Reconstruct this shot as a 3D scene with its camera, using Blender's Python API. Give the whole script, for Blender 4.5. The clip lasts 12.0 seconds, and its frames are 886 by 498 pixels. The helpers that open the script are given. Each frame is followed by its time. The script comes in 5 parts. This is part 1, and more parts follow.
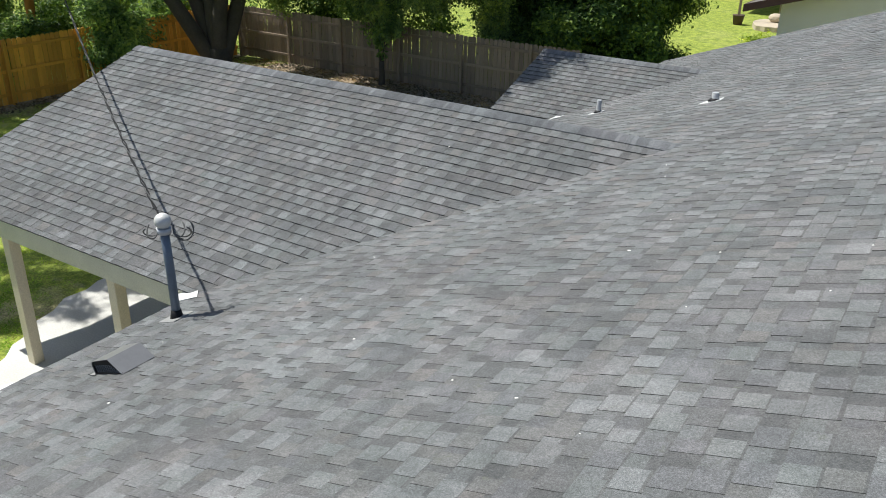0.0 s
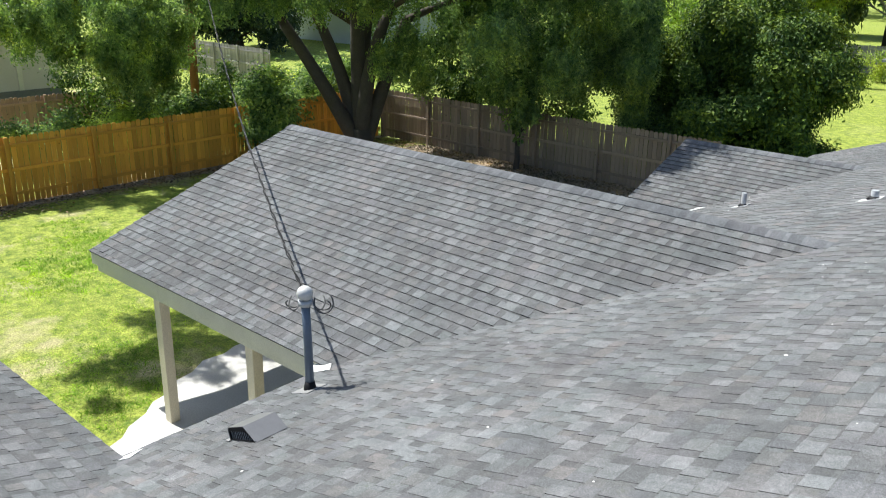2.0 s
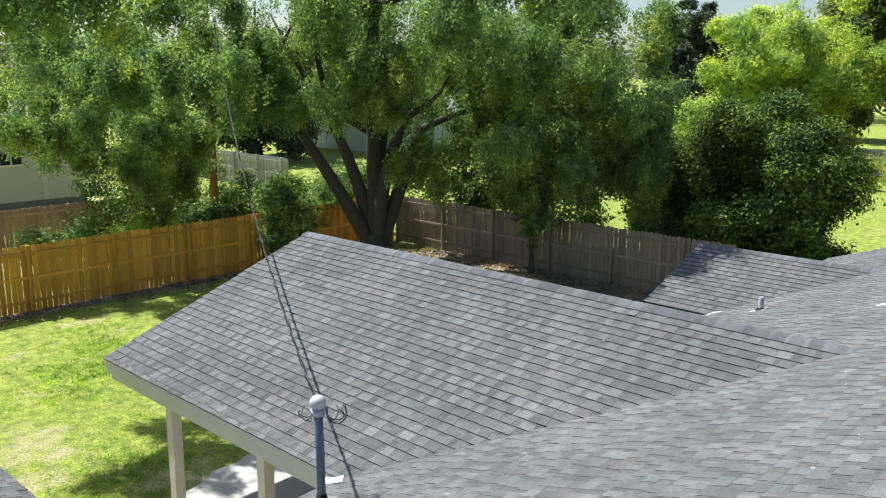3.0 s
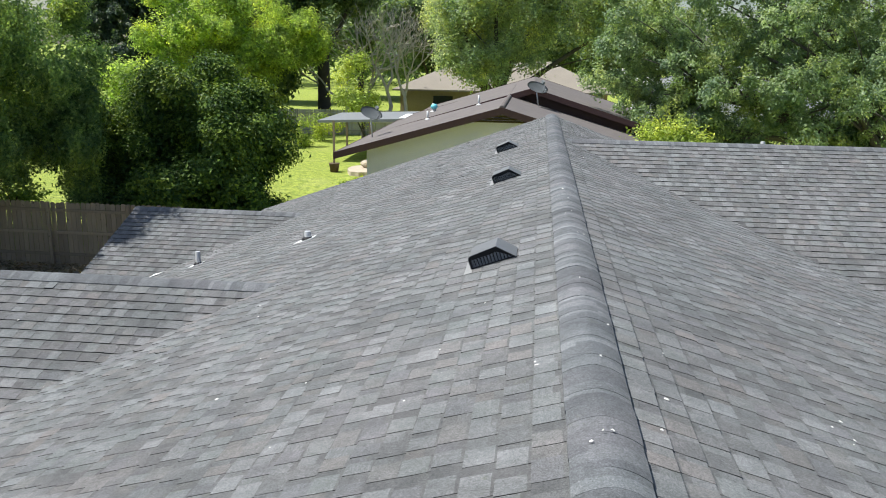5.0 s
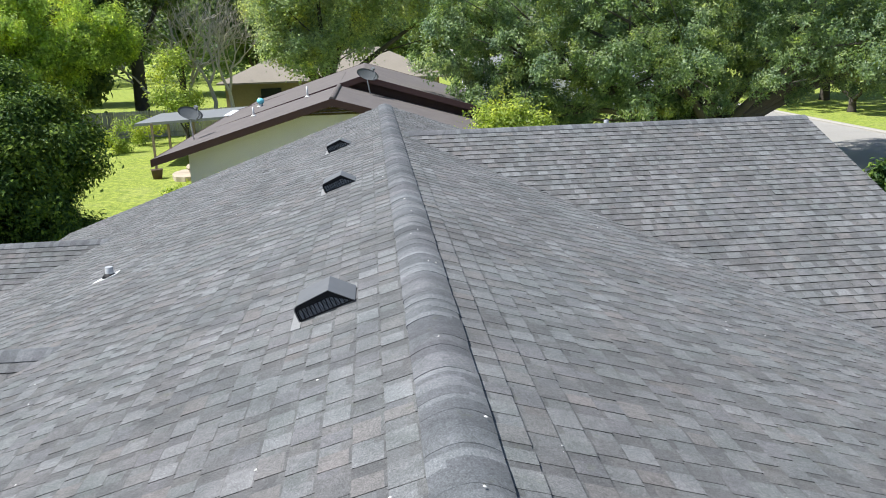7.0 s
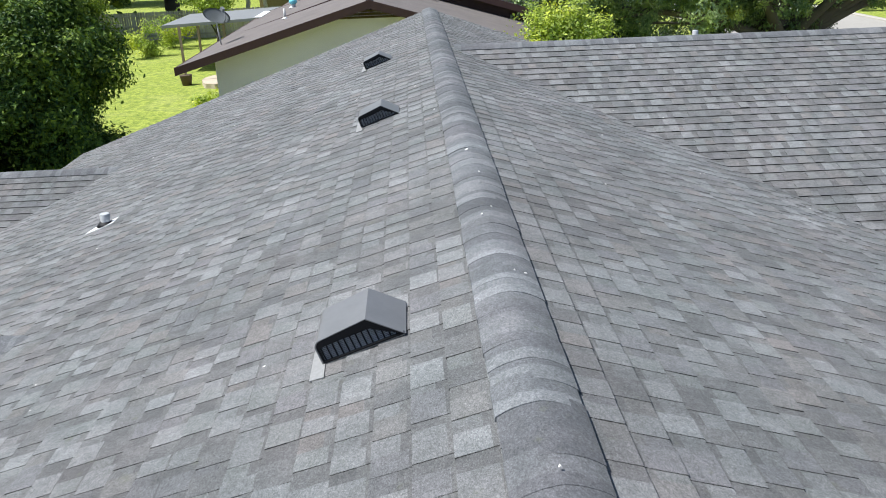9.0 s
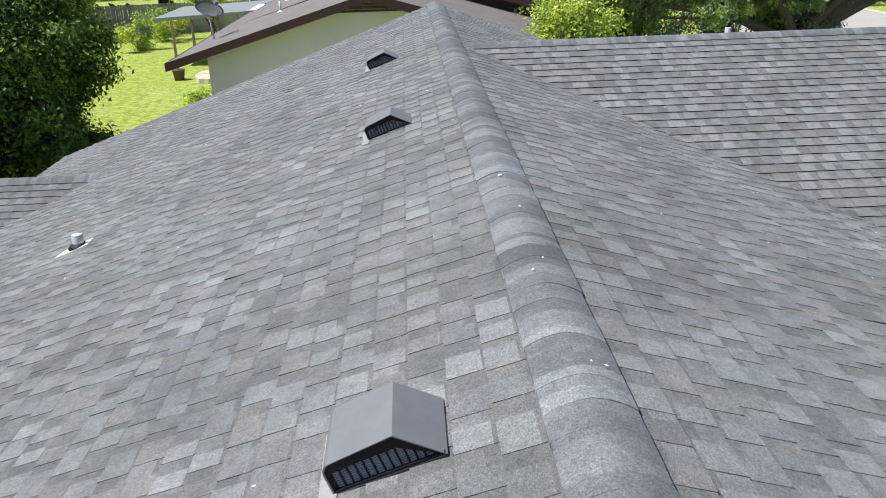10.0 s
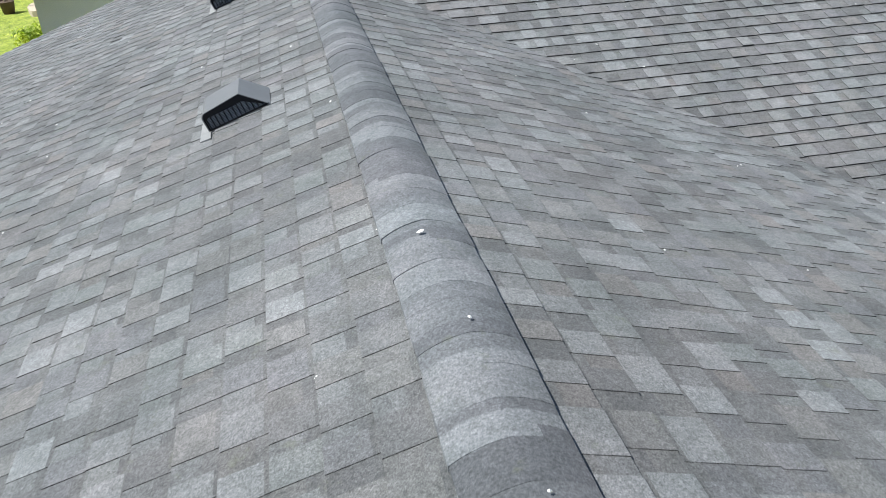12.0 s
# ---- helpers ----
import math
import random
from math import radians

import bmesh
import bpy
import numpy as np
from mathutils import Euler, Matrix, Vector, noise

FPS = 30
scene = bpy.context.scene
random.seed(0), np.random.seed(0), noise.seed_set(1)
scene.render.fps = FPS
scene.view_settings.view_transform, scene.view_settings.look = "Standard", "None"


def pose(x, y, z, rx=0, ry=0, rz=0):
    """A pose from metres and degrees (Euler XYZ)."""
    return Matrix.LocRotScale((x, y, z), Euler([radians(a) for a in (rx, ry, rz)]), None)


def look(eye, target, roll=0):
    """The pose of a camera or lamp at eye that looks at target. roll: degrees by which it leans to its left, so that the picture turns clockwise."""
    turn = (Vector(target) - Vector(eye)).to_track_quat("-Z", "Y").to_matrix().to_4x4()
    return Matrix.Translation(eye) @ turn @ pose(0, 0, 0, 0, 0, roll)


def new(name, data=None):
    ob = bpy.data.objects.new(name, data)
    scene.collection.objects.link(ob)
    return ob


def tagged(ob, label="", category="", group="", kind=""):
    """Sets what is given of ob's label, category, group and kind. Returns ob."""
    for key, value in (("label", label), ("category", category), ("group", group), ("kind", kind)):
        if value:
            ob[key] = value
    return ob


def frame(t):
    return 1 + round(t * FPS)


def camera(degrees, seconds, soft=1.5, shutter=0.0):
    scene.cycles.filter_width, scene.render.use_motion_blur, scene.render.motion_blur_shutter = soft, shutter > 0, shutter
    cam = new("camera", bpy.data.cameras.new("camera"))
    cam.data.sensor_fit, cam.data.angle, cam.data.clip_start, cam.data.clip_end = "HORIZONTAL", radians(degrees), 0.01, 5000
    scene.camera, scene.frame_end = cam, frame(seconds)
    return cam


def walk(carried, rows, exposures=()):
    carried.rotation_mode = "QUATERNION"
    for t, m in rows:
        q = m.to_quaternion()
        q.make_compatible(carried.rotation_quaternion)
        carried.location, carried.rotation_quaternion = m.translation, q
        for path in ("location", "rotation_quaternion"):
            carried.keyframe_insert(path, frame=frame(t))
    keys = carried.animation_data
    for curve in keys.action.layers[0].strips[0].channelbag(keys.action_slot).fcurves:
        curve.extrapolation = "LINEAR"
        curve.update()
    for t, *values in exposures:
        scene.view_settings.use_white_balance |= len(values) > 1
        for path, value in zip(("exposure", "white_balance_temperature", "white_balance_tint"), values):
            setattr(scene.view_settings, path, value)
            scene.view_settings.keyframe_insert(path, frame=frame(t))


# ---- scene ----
cam = camera(56.43, 12.0, soft=1.0, shutter=0.15)
PATH = [
    (0.0, -0.491, -0.070, 6.480, 65.30, -1.06, 32.85),
    (0.5, -0.533, -0.079, 6.468, 66.40, -1.18, 34.94),
    (1.0, -0.572, -0.053, 6.451, 66.43, -1.18, 38.24),
    (1.5, -0.594, -0.066, 6.453, 66.53, -0.64, 40.93),
    (2.0, -0.650, -0.075, 6.471, 70.80, -0.95, 42.01),
    (2.5, -0.683, -0.076, 6.501, 75.42, -0.49, 43.17),
    (2.7, -0.680, -0.081, 6.522, 77.24, -0.18, 44.37),
    (4.3, -0.363, 0.236, 6.323, 77.60, -1.04, 15.80),
    (4.5, -0.299, 0.245, 6.329, 77.55, -1.43, 10.22),
    (5.0, -0.200, 0.300, 6.319, 76.26, -0.98, 6.57),
    (5.5, -0.155, 0.504, 6.311, 75.81, 1.08, 1.88),
    (6.0, -0.175, 0.881, 6.330, 75.59, 0.56, -4.74),
    (6.5, -0.122, 1.322, 6.340, 75.45, 2.28, -5.55),
    (7.0, -0.148, 1.747, 6.331, 75.22, 1.85, -5.00),
    (7.2, -0.167, 1.931, 6.337, 75.06, 1.65, -4.75),
    (8.8, -0.226, 3.459, 6.328, 68.70, 2.39, -2.75),
    (9.0, -0.240, 3.667, 6.295, 68.61, 2.01, -2.37),
    (9.5, -0.290, 4.191, 6.296, 67.75, 2.51, -2.07),
    (10.0, -0.388, 4.677, 6.229, 68.15, 1.80, -2.61),
    (10.5, -0.380, 5.197, 6.164, 66.90, 1.83, -9.84),
    (11.0, -0.374, 5.674, 6.165, 65.05, 2.09, -10.10),
    (11.5, -0.372, 6.222, 6.115, 63.97, 1.47, -10.29),
    (12.0, -0.255, 6.743, 6.104, 61.90, 2.81, -11.41),
]
walk(cam, [(t, pose(x, y, z, rx, ry, rz)) for t, x, y, z, rx, ry, rz in PATH],
     exposures=[(t, e, k, m) for t, e, k, m in ((0.0, 0.53, 6300, 6.0), (1.5, 0.79, 6240, 6.3), (2.5, 0.87, 6190, 7.2), (4.5, 0.74, 6230, 7.5), (5.5, 0.71, 6210, 7.8), (7.0, 0.72, 6090, 9.0), (9.5, 0.76, 6080, 8.6), (12.0, 0.77, 6090, 6.6))])

# ---- light: clear sky, afternoon sun from the west side ----
SUN_WAY = Vector((-0.52, -0.06, 0.85)).normalized()      # from the place towards the sun
world = bpy.data.worlds.new("sky")
world.use_nodes = True
scene.world = world
wn = world.node_tree.nodes
sky = wn.new("ShaderNodeTexSky")
sky.sky_type, sky.sun_disc = "NISHITA", False
sky.sun_elevation = math.asin(SUN_WAY.z)
sky.sun_rotation = math.atan2(SUN_WAY.x, SUN_WAY.y)
sky.air_density, sky.dust_density, sky.ozone_density = 1.0, 1.5, 1.0
world.node_tree.links.new(sky.outputs[0], wn["Background"].inputs[0])
wn["Background"].inputs[1].default_value = 0.078
sun = bpy.data.lights.new("sun", "SUN")
sun.energy, sun.angle, sun.color = 4.4, radians(0.58), (1.0, 0.95, 0.88)
new("sun", sun).matrix_world = look((0, 0, 40), Vector((0, 0, 40)) - SUN_WAY)

# ---- materials ----
def nodes_of(name, rough=0.8, metal=0.0):
    m = bpy.data.materials.new(name)
    m.use_nodes = True
    t = m.node_tree
    b = t.nodes["Principled BSDF"]
    b.inputs["Roughness"].default_value, b.inputs["Metallic"].default_value = rough, metal
    return m, t, b


def put(t, kind, links=None, **values):
    n = t.nodes.new(kind)
    for k, v in values.items():
        setattr_safe(n, k, v)
    for k, v in (links or {}).items():
        if isinstance(v, bpy.types.NodeSocket):
            t.links.new(v, n.inputs[k])
        else:
            n.inputs[k].default_value = v
    return n


def setattr_safe(n, k, v):
    if k == "blend":
        n.blend_type = v
    elif k == "op":
        n.operation = v
    elif k == "data":
        n.data_type = v
    elif k == "feature":
        n.feature = v
    elif k == "dims":
        n.noise_dimensions = v


def ramp(t, fac, stops, hard=False):
    r = t.nodes.new("ShaderNodeValToRGB")
    e = r.color_ramp.elements
    while len(e) < len(stops):
        e.new(1.0)
    for q, (p, c) in zip(e, stops):
        q.position, q.color = p, (*c, 1)
    r.color_ramp.interpolation = "CONSTANT" if hard else "LINEAR"
    t.links.new(fac, r.inputs[0])
    return r.outputs[0]


def noise_tex(t, scale, detail=3.0, rough=0.55, vec=None):
    n = put(t, "ShaderNodeTexNoise", {"Scale": scale, "Detail": detail, "Roughness": rough})
    v = vec if vec is not None else put(t, "ShaderNodeNewGeometry").outputs["Position"]
    t.links.new(v, n.inputs["Vector"])
    return n.outputs["Fac"]


def mix(t, fac, a, b, blend="MIX"):
    n = put(t, "ShaderNodeMix", data="RGBA", blend=blend)
    n.clamp_factor = True
    for s, v in ((n.inputs[0], fac), (n.inputs[6], a), (n.inputs[7], b)):
        if isinstance(v, bpy.types.NodeSocket):
            t.links.new(v, s)
        elif isinstance(v, (int, float)):
            s.default_value = v
        else:
            s.default_value = (*v, 1)
    return n.outputs[2]


def grey(v, tint=(1, 1, 1)):
    return tuple(v * c for c in tint)


def bump(t, b, height, dist, strength=0.6):
    n = put(t, "ShaderNodeBump", {"Height": height, "Distance": dist, "Strength": strength})
    t.links.new(n.outputs[0], b.inputs["Normal"])


def plain(name, colour, rough=0.7, metal=0.0, vary=0.25, scale=6.0, fine=60.0, relief=0.002, grain=0.5):
    """A surface with stains at a large scale and grain at a small one."""
    m, t, b = nodes_of(name, rough, metal)
    big = noise_tex(t, scale, 4)
    small = noise_tex(t, fine, 3)
    c = mix(t, big, grey(1 - vary, colour), grey(1 + vary, colour))
    c = mix(t, grain, c, ramp(t, small, [(0.3, grey(0.75)), (0.7, grey(1.2))]), "MULTIPLY")
    t.links.new(c, b.inputs["Base Color"])
    bump(t, b, small, relief)
    return m


def shingle_material(name, island, stops, band=False):
    """Asphalt shingle: blended granules, one tone a piece, pale and dark grains, faint streaks."""
    m, t, b = nodes_of(name, 0.92)
    b.inputs["Diffuse Roughness"].default_value = 0.2
    rnd = put(t, "ShaderNodeNewGeometry").outputs["Random Per Island"] if island else put(t, "ShaderNodeObjectInfo").outputs["Random"]
    tone = ramp(t, rnd, stops, hard=True)
    if band:      # two drops of granules on a cap, with a soft border between them
        other = put(t, "ShaderNodeMath", {0: put(t, "ShaderNodeMath", {0: rnd, 1: 37.7}, op="MULTIPLY").outputs[0]}, op="FRACT").outputs[0]
        third = put(t, "ShaderNodeMath", {0: put(t, "ShaderNodeMath", {0: rnd, 1: 91.3}, op="MULTIPLY").outputs[0]}, op="FRACT").outputs[0]
        y = put(t, "ShaderNodeSeparateXYZ", {0: put(t, "ShaderNodeTexCoord").outputs["Object"]}).outputs[1]
        wave = put(t, "ShaderNodeMath", {0: y, 1: put(t, "ShaderNodeMath", {0: noise_tex(t, 30.0, 3), 1: 0.022}, op="MULTIPLY").outputs[0]}, op="ADD").outputs[0]
        at = put(t, "ShaderNodeMath", {0: put(t, "ShaderNodeMath", {0: third, 1: 0.06}, op="MULTIPLY").outputs[0], 1: 0.054}, op="ADD").outputs[0]
        edge = put(t, "ShaderNodeMath", {0: put(t, "ShaderNodeMath", {0: wave, 1: at}, op="SUBTRACT").outputs[0], 1: 130.0}, op="MULTIPLY").outputs[0]
        tone = mix(t, edge, tone, mix(t, 0.8, tone, ramp(t, other, stops, hard=True)))
    broad = noise_tex(t, 0.9, 4)
    tone = mix(t, 1.0, tone, ramp(t, broad, [(0.3, grey(0.84)), (0.7, grey(1.16))]), "MULTIPLY")
    patch = noise_tex(t, 3.4, 3, 0.6)
    tone = mix(t, 1.0, tone, ramp(t, patch, [(0.34, grey(0.87)), (0.66, grey(1.13))]), "MULTIPLY")
    hue = noise_tex(t, 1.7, 3, 0.6)
    tone = mix(t, 1.0, tone, ramp(t, hue, [(0.36, (0.982, 1.005, 1.005)), (0.5, (1.0, 1.0, 1.0)), (0.64, (1.025, 0.992, 0.992))]), "MULTIPLY")
    blotch = noise_tex(t, 22.0, 3)
    tone = mix(t, 1.0, tone, ramp(t, blotch, [(0.3, (0.88, 0.89, 0.87)), (0.7, (1.1, 1.1, 1.1))]), "MULTIPLY")
    grit = noise_tex(t, 85.0, 4, 0.7)
    tone = mix(t, 1.0, tone, ramp(t, grit, [(0.32, grey(0.72)), (0.68, grey(1.30))]), "MULTIPLY")
    grain = noise_tex(t, 150.0 if band else 200.0, 3, 0.75)
    tone = mix(t, 1.0, tone, ramp(t, grain, [(0.30, grey(0.58)), (0.5, grey(0.96)), (0.68, grey(1.42))] if band else [(0.30, grey(0.42)), (0.5, grey(0.95)), (0.68, grey(1.52))]), "MULTIPLY")
    moss = ramp(t, noise_tex(t, 9.0, 5, 0.7), [(0.62, grey(0)), (0.72, grey(0.35))])
    tone = mix(t, moss, tone, (0.11, 0.12, 0.075))
    t.links.new(tone, b.inputs["Base Color"])
    bump(t, b, grain, 0.0022, 0.8)
    return m


FIELD = [(0.0, (0.121, 0.122, 0.124)), (0.14, (0.147, 0.151, 0.154)), (0.30, (0.131, 0.132, 0.138)), (0.44, (0.164, 0.169, 0.172)),
         (0.58, (0.141, 0.140, 0.139)), (0.70, (0.152, 0.159, 0.159)), (0.80, (0.108, 0.109, 0.111)), (0.88, (0.174, 0.180, 0.184)), (0.95, (0.150, 0.144, 0.141))]
PROUD = [(p, grey(1.02, c)) for p, c in FIELD]
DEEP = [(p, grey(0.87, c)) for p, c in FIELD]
M_SHINGLE = shingle_material("proud shingle", False, PROUD)
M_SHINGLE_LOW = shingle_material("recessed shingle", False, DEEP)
M_FIELD = shingle_material("proud shingle field", True, PROUD)
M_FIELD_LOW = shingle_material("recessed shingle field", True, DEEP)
M_CAP = shingle_material("ridge cap", False, [(0.0, (0.096, 0.099, 0.107)), (0.24, (0.126, 0.131, 0.139)), (0.46, (0.108, 0.112, 0.120)), (0.64, (0.152, 0.159, 0.167)), (0.80, (0.168, 0.176, 0.185)), (0.86, (0.098, 0.101, 0.109)), (0.94, (0.140, 0.146, 0.154))], band=True)
# also colours in the shade below the butts
M_BAND = shingle_material("shadow-line granules and painted butt shade", True, [(0.0, (0.101, 0.102, 0.104)), (0.5, (0.117, 0.118, 0.119))])
M_EDGE = plain("cut asphalt edge", (0.020, 0.019, 0.019), 0.9, relief=0.0004)
M_FELT = plain("roofing felt", (0.035, 0.034, 0.034), 0.9)
M_FASCIA = plain("cream painted timber", (0.62, 0.61, 0.50), 0.6, vary=0.12, scale=3.0)
M_POST = plain("cream painted post", (0.66, 0.60, 0.46), 0.6, vary=0.1, scale=2.5)
M_WALL = plain("painted house wall", (0.55, 0.53, 0.46), 0.8, vary=0.1, scale=1.5)
M_SLAB = plain("concrete slab", (0.56, 0.55, 0.52), 0.85, vary=0.22, scale=1.2, fine=40)
M_HOOD = plain("grey painted sheet metal", (0.205, 0.205, 0.208), 0.42, 0.35, vary=0.16, scale=9, relief=0.0002, grain=0.12)
M_BLACK = plain("black plastic", (0.008, 0.008, 0.010), 0.6, vary=0.2, relief=0.0003)
M_BLACK.node_tree.nodes["Principled BSDF"].inputs["Specular IOR Level"].default_value = 0.25
M_GRILLE = plain("grey grille", (0.40, 0.43, 0.47), 0.5, vary=0.2, relief=0.0003)
M_FLANGE = plain("pale sheet flashing", (0.27, 0.27, 0.265), 0.55, 0.2, vary=0.15, relief=0.0005)
M_WHITE = plain("white sheet flashing", (0.80, 0.80, 0.78), 0.5, vary=0.06, relief=0.0002, grain=0.1)
M_LEAD = plain("lead pipe sleeve", (0.50, 0.51, 0.52), 0.5, 0.25, vary=0.2, scale=20, relief=0.0006)
M_MAST = plain("blue-grey galvanised steel", (0.15, 0.19, 0.25), 0.5, 0.45, vary=0.2, scale=8, relief=0.0003, grain=0.2)
M_HEAD = plain("cast aluminium", (0.58, 0.58, 0.56), 0.5, 0.2, vary=0.12, scale=20, relief=0.0004, grain=0.15)
M_CABLE = plain("grey cable", (0.075, 0.075, 0.075), 0.6, vary=0.2, relief=0.0005)
M_DARKCABLE = plain("black cable", (0.012, 0.012, 0.013), 0.7, vary=0.2, relief=0.0005)
M_DARKCABLE.node_tree.nodes["Principled BSDF"].inputs["Specular IOR Level"].default_value = 0.2
M_BARK = plain("grey-brown bark", (0.075, 0.064, 0.052), 0.95, vary=0.35, scale=3, fine=24, relief=0.03)
M_BARK_GREY = plain("grey oak bark", (0.12, 0.105, 0.09), 0.95, vary=0.35, scale=3, fine=24, relief=0.03)
M_BARK_PALE = plain("pale bare bark", (0.56, 0.50, 0.46), 0.95, vary=0.25, scale=3, fine=24, relief=0.01)
M_POLE = plain("red-brown utility pole", (0.26, 0.11, 0.055), 0.9, vary=0.25, scale=2, fine=30)
M_ROAD = plain("pale worn asphalt", (0.32, 0.305, 0.28), 0.9, vary=0.12, scale=0.5, fine=60)
M_KERB = plain("concrete kerb", (0.38, 0.36, 0.32), 0.85, vary=0.25)
M_NB_ROOF = plain("brown composition roof", (0.140, 0.123, 0.117), 0.9, vary=0.3, scale=1.5, fine=30)
M_NB_FASCIA = plain("dark red-brown fascia", (0.060, 0.026, 0.024), 0.6, vary=0.15)
# lilac in the wall colour offsets green light from the lawn
M_NB_WALL = plain("pale siding tinted against lawn bounce", (0.87, 0.80, 0.95), 0.75, vary=0.06, scale=1)
M_TAN_ROOF = plain("tan shingle roof", (0.25, 0.222, 0.185), 0.9, vary=0.12, scale=0.8, fine=20)
M_PALE_ROOF = plain("pale sunlit composition roof", (0.36, 0.34, 0.31), 0.9, vary=0.1, scale=0.8, fine=20)
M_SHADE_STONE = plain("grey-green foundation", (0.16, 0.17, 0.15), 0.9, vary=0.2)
M_TAN_WALL = plain("tan brick wall", (0.34, 0.26, 0.17), 0.9, vary=0.15)
M_GREY_ROOF = plain("grey sheet roof", (0.20, 0.21, 0.22), 0.7, vary=0.12, scale=1)
M_BLUE_WALL = plain("pale blue-grey siding", (0.52, 0.57, 0.62), 0.8, vary=0.08, scale=1)
M_DISH = plain("grey satellite dish", (0.20, 0.215, 0.22), 0.5, vary=0.06, relief=0.0003)
M_BLUE = plain("pale blue vent cap", (0.16, 0.55, 0.68), 0.5, vary=0.1)
M_CLAY = plain("brown clay pot", (0.09, 0.06, 0.04), 0.8, vary=0.2)
M_STONE = plain("pale tan stone", (0.47, 0.40, 0.30), 0.9, vary=0.15, scale=3)
M_GLASS_DARK = plain("dark window glass", (0.02, 0.025, 0.03), 0.08, vary=0.1, relief=0.0)
M_SPECK = plain("pale droppings", (0.75, 0.74, 0.70), 0.8, vary=0.15)


def wood(name, dark, light, island=False):
    m, t, b = nodes_of(name, 0.85)
    pos = put(t, "ShaderNodeNewGeometry").outputs["Position"]
    mp = put(t, "ShaderNodeMapping", {"Vector": pos, "Scale": (9.0, 9.0, 0.7)})
    grain = noise_tex(t, 5.0, 5, 0.65, mp.outputs[0])
    rnd = put(t, "ShaderNodeObjectInfo").outputs["Random"]
    c = mix(t, grain, dark, light)
    c = mix(t, 1.0, c, ramp(t, rnd, [(0.0, grey(0.78)), (1.0, grey(1.2))]), "MULTIPLY")
    knots = ramp(t, noise_tex(t, 7.0, 2), [(0.70, grey(1.0)), (0.76, grey(0.45))])
    c = mix(t, 1.0, c, knots, "MULTIPLY")
    t.links.new(c, b.inputs["Base Color"])
    bump(t, b, grain, 0.004)
    return m


M_CEDAR = wood("golden cedar board", (0.52, 0.230, 0.028), (0.84, 0.44, 0.074))
M_OLD_FENCE = wood("weathered brown fence board", (0.20, 0.155, 0.112), (0.38, 0.30, 0.23))
M_GREY_FENCE = wood("grey fence board", (0.26, 0.24, 0.22), (0.42, 0.40, 0.37))
M_PINK_FENCE = wood("faded red-brown fence board", (0.36, 0.205, 0.14), (0.55, 0.37, 0.27))


def leaf_material(name, dark, light, sheen=0.2, glow=0.34, shine=1.0):
    m = bpy.data.materials.new(name)
    m.use_nodes = True
    t = m.node_tree
    b = t.nodes["Principled BSDF"]
    b.inputs["Roughness"].default_value = 0.48
    b.inputs["Specular IOR Level"].default_value = sheen
    rnd = put(t, "ShaderNodeNewGeometry").outputs["Random Per Island"]
    c = ramp(t, rnd, [(0.0, dark), (0.6, tuple(0.5 * (p + q) for p, q in zip(dark, light))), (1.0, light)])
    c = mix(t, 1.0, c, ramp(t, noise_tex(t, 0.6, 3), [(0.28, (0.66, 0.76, 0.92)), (0.52, (0.97, 1.0, 1.0)), (0.74, (1.55, 1.32, 0.85))]), "MULTIPLY")
    c = mix(t, 1.0, c, ramp(t, noise_tex(t, 2.1, 3, 0.6), [(0.36, (0.52, 0.60, 0.66)), (0.52, (0.95, 0.97, 1.0)), (0.66, (1.50, 1.42, 1.20))]), "MULTIPLY")      # spray tone: lit clumps and dark hollows put into the leaf colour
    t.links.new(c, b.inputs["Base Color"])
    tr = put(t, "ShaderNodeBsdfTranslucent")
    t.links.new(mix(t, 1.0, c, (1.3 * shine, 1.38 * shine, 0.74 * shine), "MULTIPLY"), tr.inputs[0])
    s = put(t, "ShaderNodeMixShader", {0: glow})
    t.links.new(b.outputs[0], s.inputs[1])
    t.links.new(tr.outputs[0], s.inputs[2])
    t.links.new(s.outputs[0], t.nodes["Material Output"].inputs[0])
    return m


M_LEAF_ELM = leaf_material("mid green elm leaves", (0.104, 0.166, 0.066), (0.275, 0.345, 0.115), 0.16, glow=0.35, shine=1.7)
M_LEAF_DARK = leaf_material("dark glossy leaves", (0.036, 0.080, 0.023), (0.205, 0.280, 0.044), 0.16, 0.18)
M_LEAF_BRIGHT = leaf_material("bright yellow-green leaves", (0.33, 0.40, 0.112), (0.53, 0.59, 0.172), 0.12, glow=0.5, shine=1.25)
M_LEAF_LIME = leaf_material("lime green leaves", (0.32, 0.38, 0.065), (0.54, 0.59, 0.14))
M_LEAF_OAK = leaf_material("grey-green oak leaves", (0.200, 0.268, 0.128), (0.36, 0.435, 0.205), 0.6, 0.42)
M_LEAF_FAR = leaf_material("dull dark far leaves", (0.125, 0.172, 0.078), (0.240, 0.295, 0.132), glow=0.45)
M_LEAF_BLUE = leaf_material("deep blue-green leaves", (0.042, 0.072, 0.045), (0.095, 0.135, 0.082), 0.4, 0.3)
M_LEAF_PALE = leaf_material("pale grey-green leaves", (0.36, 0.405, 0.225), (0.58, 0.62, 0.36), 0.4, 0.48)
M_DEAD_LEAF = leaf_material("dead brown leaves", (0.13, 0.08, 0.045), (0.42, 0.32, 0.20), 0.15, 0.2)
M_GRASS = leaf_material("grass blades", (0.19, 0.33, 0.03), (0.40, 0.54, 0.08), 0.15, 0.5)


